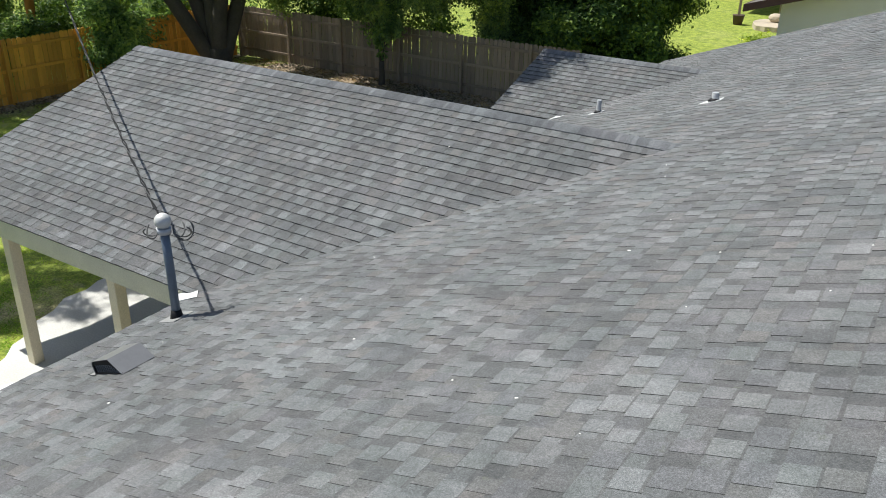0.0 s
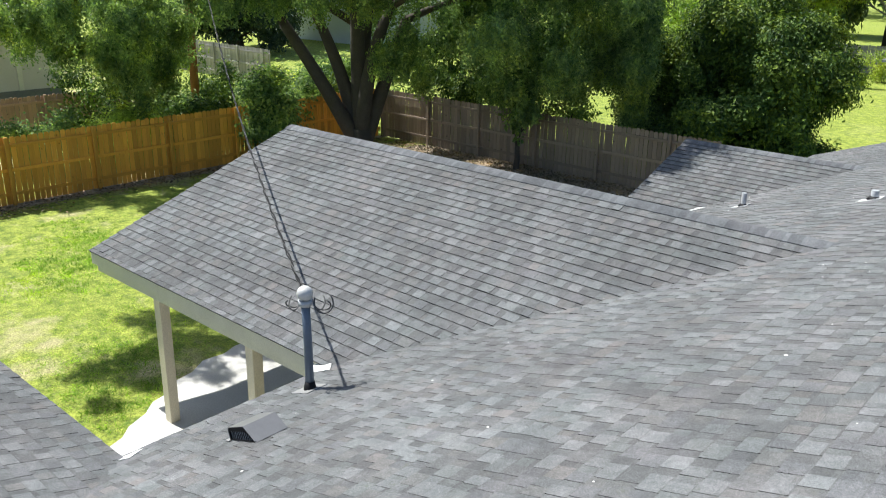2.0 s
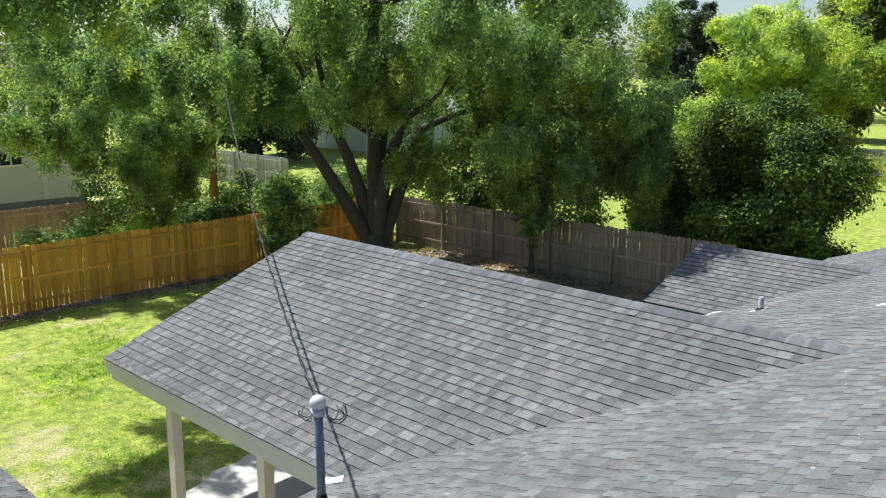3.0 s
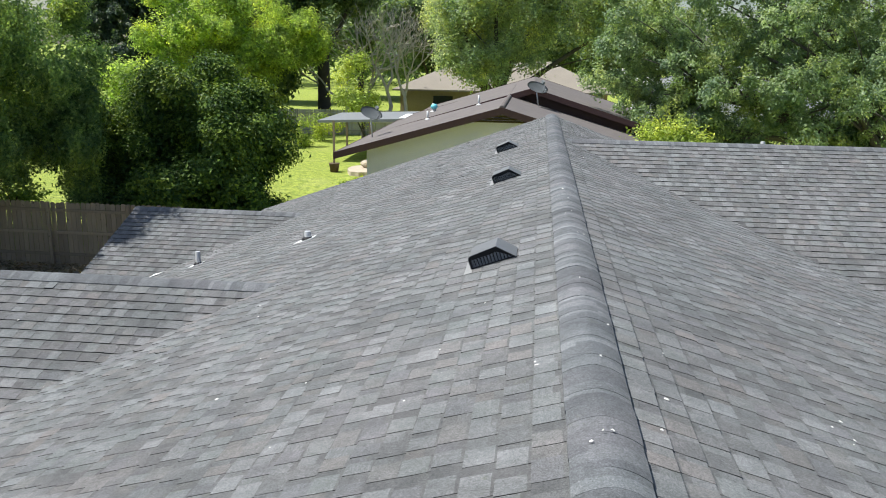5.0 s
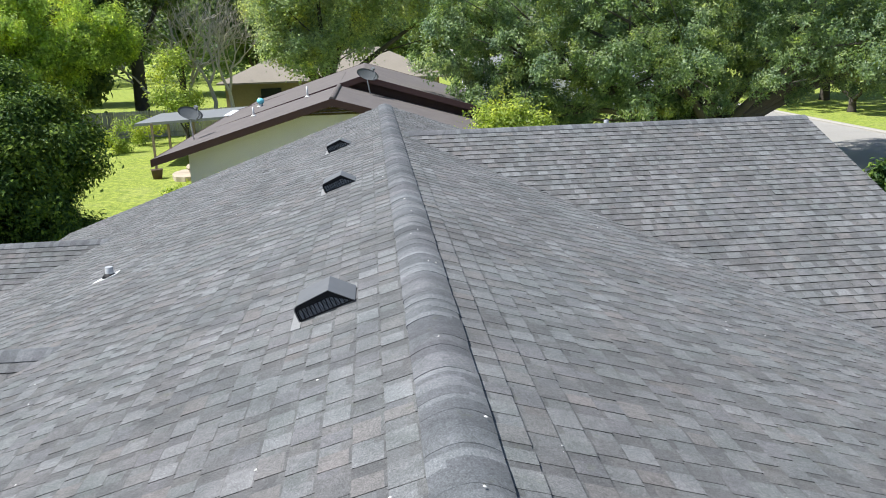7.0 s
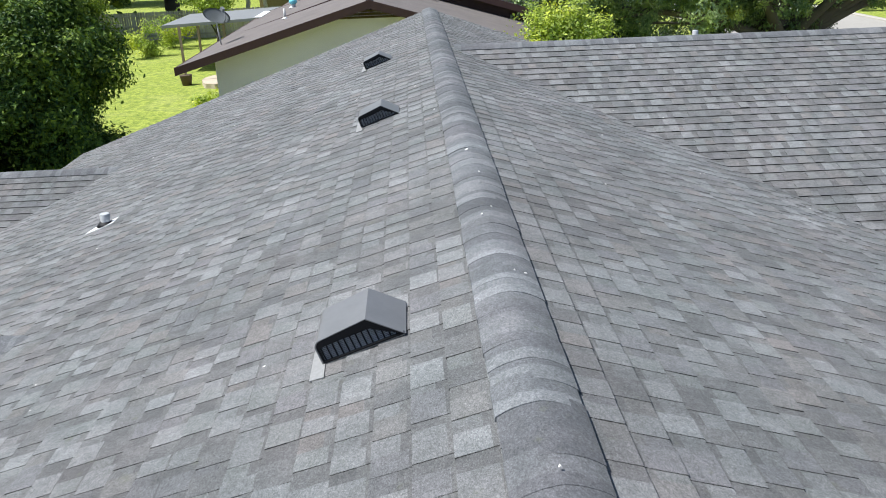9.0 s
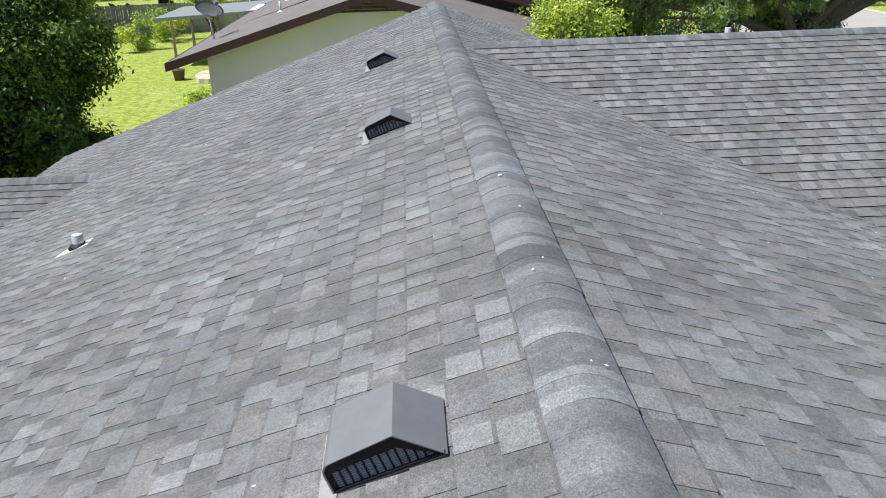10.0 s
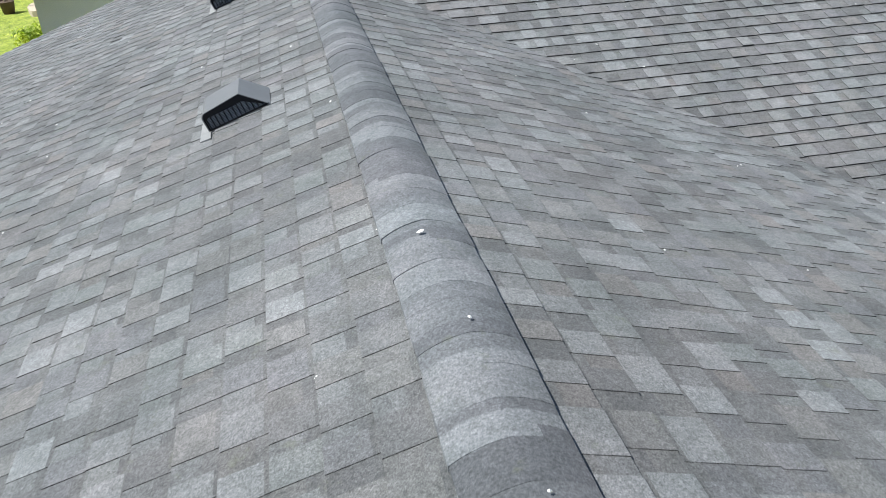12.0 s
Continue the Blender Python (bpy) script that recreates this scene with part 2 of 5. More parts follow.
def lawn_material():
    m, t, b = nodes_of("lawn with dry patches", 0.95)
    big = noise_tex(t, 0.35, 5, 0.6)
    mid = ramp(t, noise_tex(t, 3.4, 7, 0.78), [(0.36, grey(0.0)), (0.62, grey(1.0))])
    fine = noise_tex(t, 28.0, 4, 0.7)
    g = mix(t, mid, (0.125, 0.205, 0.022), (0.44, 0.495, 0.075))
    dry = ramp(t, mix(t, 0.35, big, noise_tex(t, 1.3, 4, 0.6)), [(0.515, grey(0)), (0.60, grey(0.85))])
    y = put(t, "ShaderNodeSeparateXYZ", {0: put(t, "ShaderNodeNewGeometry").outputs["Position"]}).outputs[1]
    yard = ramp(t, put(t, "ShaderNodeMath", {0: y, 1: 0.02}, op="MULTIPLY").outputs[0], [(0.44, grey(1.0)), (0.50, grey(0.15))])
    dry = mix(t, 1.0, dry, yard, "MULTIPLY")           # the neighbour's lawn is watered
    c = mix(t, dry, g, (0.54, 0.48, 0.25))
    c = mix(t, 1.0, c, ramp(t, fine, [(0.3, grey(0.40)), (0.7, grey(1.4))]), "MULTIPLY")
    t.links.new(c, b.inputs["Base Color"])
    bump(t, b, fine, 0.05, 0.9)
    return m


M_LAWN = lawn_material()
M_LITTER = plain("bare earth with dead leaves", (0.42, 0.33, 0.24), 0.95, vary=0.6, scale=2.2, fine=26, relief=0.03)

# ---- building helpers ----
def mesh_of(name, verts, faces, material, smooth=False):
    me = bpy.data.meshes.new(name)
    me.from_pydata([tuple(v) for v in verts], [], faces)
    me.materials.append(material)
    if smooth:
        me.polygons.foreach_set("use_smooth", [True] * len(me.polygons))
    me.update()
    return me


def quads(name, co, material):
    """Many separate quads from an array of shape (n, 4, 3)."""
    n = len(co)
    me = bpy.data.meshes.new(name)
    me.vertices.add(4 * n)
    me.vertices.foreach_set("co", np.ascontiguousarray(co, dtype=np.float32).ravel())
    me.loops.add(4 * n)
    me.loops.foreach_set("vertex_index", np.arange(4 * n, dtype=np.int32))
    me.polygons.add(n)
    me.polygons.foreach_set("loop_start", np.arange(0, 4 * n, 4, dtype=np.int32))
    me.materials.append(material)
    me.polygons.foreach_set("use_smooth", np.zeros(len(me.polygons), dtype=bool))
    me.update(calc_edges=True)
    return me


def boxes_mesh(name, co, material, edge=None, others=(), slots=None):
    """Many separate slabs from an array (n, 8, 3): four top corners, then four bottom ones; edge is for their sides,
    slots gives each top its material among the others."""
    n = len(co)
    f = np.array([(0, 1, 2, 3), (0, 4, 5, 1), (1, 5, 6, 2), (2, 6, 7, 3), (3, 7, 4, 0), (7, 6, 5, 4)], dtype=np.int32)
    idx = (np.arange(n, dtype=np.int32)[:, None, None] * 8 + f[None]).ravel()
    me = bpy.data.meshes.new(name)
    me.vertices.add(8 * n)
    me.vertices.foreach_set("co", np.ascontiguousarray(co, dtype=np.float32).ravel())
    me.loops.add(24 * n)
    me.loops.foreach_set("vertex_index", idx)
    me.polygons.add(6 * n)
    me.polygons.foreach_set("loop_start", np.arange(0, 24 * n, 4, dtype=np.int32))
    me.materials.append(material)
    if edge:
        me.materials.append(edge)
        for o in others:
            me.materials.append(o)
        slot = np.tile(np.array([0, 1, 1, 1, 1, 1], dtype=np.int32), (n, 1))
        slot[:, 0] = slots
        me.polygons.foreach_set("material_index", slot.ravel())
    me.polygons.foreach_set("use_smooth", np.zeros(len(me.polygons), dtype=bool))
    me.update(calc_edges=True)
    return me


def part(name, data, material=None, parent=None, label="", kind=""):
    """Links a mesh or a bmesh as one object under its thing or part."""
    if isinstance(data, bmesh.types.BMesh):
        bmesh.ops.recalc_face_normals(data, faces=data.faces)
        me = bpy.data.meshes.new(name)
        data.to_mesh(me)
        data.free()
        me.materials.append(material)
        data = me
    ob = new(name, data)
    ob.parent = parent
    return tagged(ob, label, kind=kind)


def thing(name, label, category, at=(0, 0, 0), group="", kind="", turn=(0, 0, 0)):
    ob = new(name)
    ob.empty_display_size = 0.2
    ob.matrix_world = pose(*at, *turn)
    return tagged(ob, label, category, group, kind)


def add_box(bm, lo, hi, bevel=0.0):
    c = [(a + b) / 2 for a, b in zip(lo, hi)]
    s = [b - a for a, b in zip(lo, hi)]
    r = bmesh.ops.create_cube(bm, size=1.0, matrix=Matrix.Translation(c) @ Matrix.Diagonal((*s, 1)))
    if bevel:
        edges = list({e for v in r["verts"] for e in v.link_edges})
        bmesh.ops.bevel(bm, geom=edges, offset=bevel, segments=1, affect="EDGES")
    return bm


def box(lo, hi, bevel=0.0):
    return add_box(bmesh.new(), lo, hi, bevel)


def tube(bm, pts, radii, sides=10, cap=True):
    """A tapered tube along a line of points."""
    pts = [Vector(p) for p in pts]
    rings = []
    prev = None
    for i, p in enumerate(pts):
        d = (pts[min(i + 1, len(pts) - 1)] - pts[max(i - 1, 0)]).normalized()
        a = d.orthogonal().normalized() if prev is None else (prev - d * prev.dot(d)).normalized()
        prev = a
        b = d.cross(a)
        rings.append([bm.verts.new(p + radii[i] * (math.cos(2 * math.pi * k / sides) * a + math.sin(2 * math.pi * k / sides) * b)) for k in range(sides)])
    for r0, r1 in zip(rings, rings[1:]):
        for k in range(sides):
            f = bm.faces.new((r0[k], r0[(k + 1) % sides], r1[(k + 1) % sides], r1[k]))
            f.smooth = True
    if cap:
        bm.faces.new(rings[0][::-1])
        bm.faces.new(rings[-1])
    return bm


def extrude_profile(bm, profile, y0, y1, closed=True):
    """A profile of (x, z) points swept from y0 to y1, with ends."""
    a = [bm.verts.new((x, y0, z)) for x, z in profile]
    b = [bm.verts.new((x, y1, z)) for x, z in profile]
    n = len(profile)
    for i in range(n if closed else n - 1):
        j = (i + 1) % n
        bm.faces.new((a[i], a[j], b[j], b[i]))
    if closed:
        bm.faces.new(a[::-1])
        bm.faces.new(b)
    return bm


def prism(poly, z0, z1):
    """A flat piece with any outline in plan."""
    bm = bmesh.new()
    a = [bm.verts.new((x, y, z0)) for x, y in poly]
    b = [bm.verts.new((x, y, z1)) for x, y in poly]
    n = len(poly)
    for i in range(n):
        j = (i + 1) % n
        bm.faces.new((a[i], a[j], b[j], b[i]))
    bm.faces.new(a[::-1])
    bm.faces.new(b)
    return bm

# ---- ground ----
def ground_sheet():
    bm = bmesh.new()
    n = 90
    for i in range(n + 1):
        for j in range(n + 1):
            u, v = i / n * 2 - 1, j / n * 2 - 1
            x, y = 30 * u + 1400 * u ** 7, 25 + 35 * v + 1400 * v ** 7
            near = max(0.0, 1 - math.hypot(x + 5, y - 15) / 90)
            bm.verts.new((x, y, 0.05 * near * (noise.noise(Vector((x * 0.3, y * 0.3, 0))) - 0.3)))
    bm.verts.ensure_lookup_table()
    for i in range(n):
        for j in range(n):
            k = i * (n + 1) + j
            bm.faces.new((bm.verts[k], bm.verts[k + n + 1], bm.verts[k + n + 2], bm.verts[k + 1])).smooth = True
    return bm


ground = part("ground", ground_sheet(), M_LAWN)
tagged(ground, "sunlit green lawn with dry yellow patches", "lawn", kind="structure")


def ragged(cx, cy, rx, ry, n=48, seed=0.0):
    pts = []
    for i in range(n):
        a = 2 * math.pi * i / n
        k = 1 + 0.22 * noise.noise(Vector((math.cos(a) * 2, math.sin(a) * 2, seed))) + 0.10 * noise.noise(Vector((math.cos(a) * 7, math.sin(a) * 7, seed)))
        pts.append((cx + rx * k * math.cos(a), cy + ry * k * math.sin(a)))
    return pts


tagged(part("leaf_litter", prism(ragged(-15.5, 19.2, 8.0, 3.4, seed=1.0), -0.05, 0.032), M_LITTER), "bare brown earth with dead leaves beside the fence", "earth", kind="structure")
tagged(part("leaf_litter", prism(ragged(-23.66, 13.5, 0.34, 8.6, n=70, seed=3.0), -0.05, 0.028), M_LITTER), "strip of dead leaves and bare earth along the cedar fence", "earth", kind="structure")
tagged(part("road", prism([(17.5, -200), (28.0, -200), (28.0, 300), (17.5, 300)], -0.05, 0.045), M_ROAD), "pale worn asphalt street in dappled shade", "road", kind="structure")
tagged(part("kerb", box((28.0, -200, -0.05), (28.4, 300, 0.16), 0.03), M_KERB), "pale concrete kerb along the street", "kerb", kind="structure")
tagged(part("patio", prism([(-12.1, 8.4), (-12.02, 7.9), (-12.06, 7.3), (-11.94, 7.0), (-11.97, 6.6), (-11.74, 6.25), (-11.66, 5.9), (-11.40, 5.6), (-11.31, 5.3), (-11.08, 5.05), (-10.92, 4.7), (-10.72, 4.5), (-10.60, 4.2), (-10.36, 3.95), (-10.2, 3.55), (-9.95, 3.2), (-9.6, 2.8), (-7.1, 2.6), (-7.1, 12.6), (-12.2, 12.6)], -0.05, 0.05), M_SLAB), "pale concrete patio slab under the porch roof", "patio", kind="structure")

# ---- the house ----
S = 0.36                                   # rise over run of every roof slope
COS = 1 / math.hypot(1, S)
EXPO = 0.1445                              # height of a shingle course along the slope
XR, ZR = 0.12, 4.823                       # main ridge
house = thing("house", "single-storey house with a grey shingle roof and cream trim", "house")
SIZES = (0.052, 0.068, 0.085, 0.105, 0.125, 0.15, 0.18)
RAISED, LOW = (0.0158, 0.0040), (0.0130, 0.0012)      # height of a tab at its butt and at its head
PIECES = {}


def piece_corners(length, raised, expo):
    hb, ht = RAISED if raised else LOW
    y1, y0 = 0.0, -(expo + 0.02)
    return [(0, y0, ht), (0, y1, hb), (length, y1, hb), (length, y0, ht)], [(0, y0, -0.004), (0, y1, -0.004), (length, y1, -0.004), (length, y0, -0.004)]


def piece_mesh(i, raised, expo):
    key = (i, raised, expo)
    if key not in PIECES:
        top, low = piece_corners(SIZES[i], raised, expo)
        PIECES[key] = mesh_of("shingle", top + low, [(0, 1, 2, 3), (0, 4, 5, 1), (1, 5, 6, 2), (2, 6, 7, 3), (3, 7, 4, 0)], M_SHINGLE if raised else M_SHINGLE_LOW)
        PIECES[key].materials.append(M_EDGE)
        PIECES[key].polygons.foreach_set("material_index", [0, 1, 1, 1, 1])
    return PIECES[key]


def roof_slope(start, along, down, run, lo, hi, pick=None, seed=0, expo=EXPO, name="roof_slope"):
    """One roof slope: a deck, its shingles in courses, the picked ones as pieces of their own. lo and hi give its ends
    along the ridge at the distance d from it in plan; pick is (d0, d1, u0, u1)."""
    rng = random.Random(seed)
    start, along, down = Vector(start), Vector((*along, 0)), Vector((*down, 0))
    fall = (down - Vector((0, 0, S))).normalized()
    up = along.cross(fall)
    if up.z < 0:
        up = -up
    at = lambda u, d: start + along * u + down * d - Vector((0, 0, S * d))
    top = [at(lo(0), 0), at(hi(0), 0), at(hi(run), run), at(lo(run), run)]
    deck = []
    for h in (-0.006, -0.10):
        deck += [p + up * h for p in top]
    bm = bmesh.new()
    v = [bm.verts.new(p) for p in deck]
    for f in ((0, 1, 2, 3), (7, 6, 5, 4), (0, 4, 5, 1), (1, 5, 6, 2), (2, 6, 7, 3), (3, 7, 4, 0)):
        bm.faces.new([v[i] for i in f])
    slab = part(name, bm, M_FELT, house)
    joined, bands, slots = [], [], []
    count = 0
    turn = Matrix((along, fall, up)).transposed().to_4x4()
    if turn.determinant() < 0:
        turn = Matrix((-along, fall, up)).transposed().to_4x4()
        flip = True
    else:
        flip = False
    n = int(run / (expo * COS)) + 1
    for k in range(n):
        d1 = min((k + 1) * expo * COS, run + 0.012)
        d0 = max(d1 - (expo + 0.02) * COS, 0.0)
        if d1 - d0 < 0.02:
            continue
        first, last = min(lo(d0), lo(d1)), max(hi(d0), hi(d1))
        u = first - rng.random() * 0.2
        raised = rng.random() < 0.5
        while u < last:
            i = rng.choice((3, 3, 4, 4, 5, 5, 6) if raised else (0, 1, 2, 2, 3, 3))
            length = SIZES[i]
            if rng.random() < 0.94:      # a strip at the head: deep printed line on a recessed part, narrow on a proud one, soil and butt shade coloured in
                deep, strip = min(d0 + (rng.uniform(0.029, 0.042) if raised else rng.uniform(0.056, 0.074)), d1), []
                hb, ht = RAISED if raised else LOW
                h1 = ht + (hb - ht) * (deep - d0) / (d1 - d0 + 1e-6)
                for a0, a1 in ((ht + 0.0007, h1 + 0.0007), (-0.003, -0.003)):
                    for uu, dd, h in ((u, d0, a0), (u, deep, a1), (u + length, deep, a1), (u + length, d0, a0)):
                        p = at(min(max(uu, lo(dd)), hi(dd)), dd) + up * h
                        strip.append((p.x, p.y, p.z))
                bands.append(strip)
            whole = u > max(lo(d0), lo(d1)) and u + length < min(hi(d0), hi(d1)) and d0 > 0
            if pick and whole and count < 300 and pick[0] < d1 < pick[1] and pick[2] < u < pick[3]:
                ob = new("shingle", piece_mesh(i, raised, expo))
                ob.parent = slab
                ob.matrix_local = Matrix.Translation(at(u + (length if flip else 0), d1)) @ turn
                count += 1
            else:
                j = rng.uniform(-0.002, 0.002)
                hb, ht = RAISED if raised else LOW
                hb += rng.uniform(-0.001, 0.001) + (0.005 if rng.random() < 0.008 else 0)
                row = []
                for h0, h1 in ((ht, hb), (-0.004, -0.004)):
                    for uu, dd, h in ((u, d0, h0), (u, d1 + j, h1), (u + length, d1 + j, h1), (u + length, d0, h0)):
                        uu = min(max(uu, lo(dd)), hi(dd))
                        p = at(uu, dd) + up * h
                        row.append((p.x, p.y, p.z))
                joined.append(row)
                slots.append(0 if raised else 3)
            u += length
            raised = not raised
    co = np.array(joined + bands, dtype=np.float32)
    slots = np.array(slots + [2] * len(bands), dtype=np.int32)
    w = np.abs(co[:, 3] - co[:, 0]).sum(1) + np.abs(co[:, 2] - co[:, 1]).sum(1)
    co, slots = co[w > 0.01], slots[w > 0.01]
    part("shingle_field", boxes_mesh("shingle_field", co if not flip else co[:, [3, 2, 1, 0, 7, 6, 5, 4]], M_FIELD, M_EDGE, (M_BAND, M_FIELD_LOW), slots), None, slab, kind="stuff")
    return slab


SOUTH, NORTH = -4.2, 20.0                  # ridge of the south-west wing, north gable
W_RUN = 7.0
YW, ZW, XW, W_HALF = 8.97, 3.68, -12.36, 3.86     # west porch wing: ridge line, gable end, half span
YN, ZN, XN, N_HALF = 15.70, 3.115, -8.08, 2.19    # small north-west wing
YE, ZE_, XE, E_HALF = 15.05, 4.775, 7.02, 6.85    # east wing
roof_slope((XR, 0, ZR), (0, 1), (-1, 0), W_RUN, lambda d: SOUTH + d - 0.12, lambda d: NORTH, (0.15, 1.65, 6.6, 12.2), 1, 0.149)
roof_slope((XR, 0, ZR), (0, 1), (1, 0), 6.9, lambda d: -12.0, lambda d: NORTH, (0.15, 1.65, 6.6, 12.2), 2, 0.151)
in_w = XR - (ZR - ZW) / S
roof_slope((0, YW, ZW), (1, 0), (0, -1), W_HALF, lambda d: XW, lambda d: in_w - d + 0.12, (0.3, 2.2, -11.0, -4.0), 3)
roof_slope((0, YW, ZW), (1, 0), (0, 1), W_HALF, lambda d: XW, lambda d: in_w - d + 0.12, None, 4)
in_n = XR - (ZR - ZN) / S
roof_slope((0, YN, ZN), (1, 0), (0, -1), N_HALF, lambda d: XN, lambda d: in_n - d + 0.12, (0.2, 2.2, -8.0, -5.0), 5)
roof_slope((0, YN, ZN), (1, 0), (0, 1), N_HALF, lambda d: XN, lambda d: in_n - d + 0.12, None, 6)
in_e = XR + (ZR - ZE_) / S
roof_slope((0, YE, ZE_), (1, 0), (0, -1), E_HALF, lambda d: in_e + d - 0.12, lambda d: XE, (0.2, 2.0, 2.0, 6.5), 7)
roof_slope((0, YE, ZE_), (1, 0), (0, 1), NORTH - YE, lambda d: in_e + d - 0.12, lambda d: XE, None, 8)
roof_slope((0, SOUTH, ZR - 0.01), (1, 0), (0, 1), W_RUN - 0.1, lambda d: -13.5, lambda d: XR - d + 0.02, (5.0, 6.95, -10.0, -6.9), 9)
roof_slope((0, SOUTH, ZR - 0.01), (1, 0), (0, -1), W_RUN - 0.1, lambda d: -13.5, lambda d: XR - d * 0.0, None, 10)


def ridge_caps(start, along, length, half, rise, seed, sag=0.0):
    """Bent cap shingles along a ridge, each overlapping the next."""
    rng = random.Random(seed)
    start, along = Vector(start), Vector((*along, 0))
    side = Vector((along.y, -along.x, 0))
    shapes = []
    for v in range(3):
        bm = bmesh.new()
        rows = []
        for y, lift in ((0.0, 0.0009 + 0.0003 * v), (0.19, 0.0)):
            row = []
            for k in range(-6, 7):
                a = k / 6
                z = -S * half * (0.35 * abs(a) + 0.65 * a * a) * 0.92 + lift + rise * (1 - 0.25 * a ** 4)
                row.append(bm.verts.new((a * half, y, z)))
            low = [bm.verts.new((q.co.x, y, q.co.z - 0.012 - rise * (0.9 if abs(q.co.x) > half * 0.9 else 0.5))) for q in row]
            rows.append((row, low))
        (a, al), (b, bl) = rows
        for i in range(12):
            bm.faces.new((a[i], a[i + 1], b[i + 1], b[i])).smooth = True
        a2, b2 = [bm.verts.new(q.co) for q in a], [bm.verts.new(q.co) for q in b]
        for i in range(12):
            bm.faces.new((al[i], al[i + 1], a2[i + 1], a2[i]))
            bm.faces.new((b2[i], b2[i + 1], bl[i + 1], bl[i]))
        bm.faces.new((a2[0], b2[0], bl[0], al[0]))
        bm.faces.new((al[12], bl[12], b2[12], a2[12]))
        me = bpy.data.meshes.new("ridge_cap")
        bmesh.ops.recalc_face_normals(bm, faces=bm.faces)
        bm.to_mesh(me)
        bm.free()
        me.materials.append(M_CAP)
        shapes.append(me)
    ridge = part("ridge_vent", tube(bmesh.new(), [start - Vector((0, 0, 0.03)), start + along * length - Vector((0, 0, 0.03))], [0.035, 0.035], 6), M_BLACK, house)
    turn = Matrix((side, along, Vector((0, 0, 1)))).transposed().to_4x4()
    for i in range(int(length / EXPO)):
        ob = new("ridge_cap", shapes[rng.randrange(3)])
        ob.parent = ridge
        ob.matrix_local = Matrix.Translation(start + along * (i * EXPO) + Vector((rng.uniform(-0.003, 0.003) if abs(along.y) > 0.5 else 0, 0, rng.uniform(-0.0012, 0.0012)))) @ turn


ridge_caps((XR + 0.004, -4.0, ZR), (0, 1), NORTH + 4.0, 0.149, 0.026, 21)
ridge_caps((XW, YW, ZW), (1, 0), in_w - XW + 0.3, 0.15, 0.017, 22)
ridge_caps((XN, YN, ZN), (1, 0), in_n - XN + 0.25, 0.15, 0.017, 23)
ridge_caps((XE, YE, ZE_), (-1, 0), XE - in_e - 0.05, 0.15, 0.017, 24)


def fascia(p, q, drop=0.17, thick=0.03, out=(0, 0), material=M_FASCIA, name="fascia"):
    """A board below a roof edge from p to q, its top edge just under the shingles."""
    p, q = Vector(p), Vector(q)
    o = Vector((*out, 0)) * thick
    bm = bmesh.new()
    v = [bm.verts.new(c) for c in (p, q, q + o, p + o)] + [bm.verts.new(c - Vector((0, 0, drop))) for c in (p, q, q + o, p + o)]
    for f in ((0, 1, 2, 3), (7, 6, 5, 4), (0, 4, 5, 1), (1, 5, 6, 2), (2, 6, 7, 3), (3, 7, 4, 0)):
        bm.faces.new([v[i] for i in f])
    return part(name, bm, material, house)


def eave_z(z, d):
    return z - S * d - 0.022


zw = eave_z(ZW, W_HALF)
fascia((XW + 0.02, YW - W_HALF + 0.035, zw), (-7.0, YW - W_HALF + 0.035, zw), out=(0, -1))
fascia((XW + 0.02, YW + W_HALF - 0.035, zw), (-7.0, YW + W_HALF - 0.035, zw), out=(0, 1))
for y, sgn in ((YW - W_HALF + 0.02, -1), (YW + W_HALF - 0.02, 1)):
    fascia((XW + 0.045, YW, ZW - 0.03), (XW + 0.045, y, zw - 0.006), out=(-1, 0), drop=0.17)
zn = eave_z(ZN, N_HALF)
fascia((XN + 0.02, YN - N_HALF + 0.035, zn), (-6.7, YN - N_HALF + 0.035, zn), out=(0, -1))
for y in (YN - N_HALF + 0.02, YN + N_HALF - 0.02):
    fascia((XN + 0.045, YN, ZN - 0.03), (XN + 0.045, y, zn - 0.006), out=(-1, 0))
zm = eave_z(ZR, W_RUN)
fascia((XR - W_RUN + 0.035, SOUTH + W_RUN - 0.1, zm), (XR - W_RUN + 0.035, YW - W_HALF, zm), out=(-1, 0))
fascia((XR - W_RUN + 0.035, YN + N_HALF, zm), (XR - W_RUN + 0.035, NORTH, zm), out=(-1, 0))
fascia((-13.5, SOUTH + W_RUN - 0.135, eave_z(ZR - 0.01, W_RUN - 0.1)), (XR - W_RUN, SOUTH + W_RUN - 0.135, eave_z(ZR - 0.01, W_RUN - 0.1)), out=(0, 1))
ze = eave_z(ZE_, E_HALF)
for y, zz in ((YE - E_HALF, ze), (NORTH, eave_z(ZE_, NORTH - YE))):
    fascia((XE - 0.045, YE, ZE_ - 0.03), (XE - 0.045, y, zz), out=(1, 0))
for x, zz in ((XR - W_RUN, zm), (XR + 6.9, eave_z(ZR, 6.9))):
    fascia((XR, NORTH - 0.045, ZR - 0.03), (x, NORTH - 0.045, zz), out=(0, 1))

# walls under the eaves
def wall_part(lo, hi):
    return part("wall", box(lo, hi), M_WALL, house)


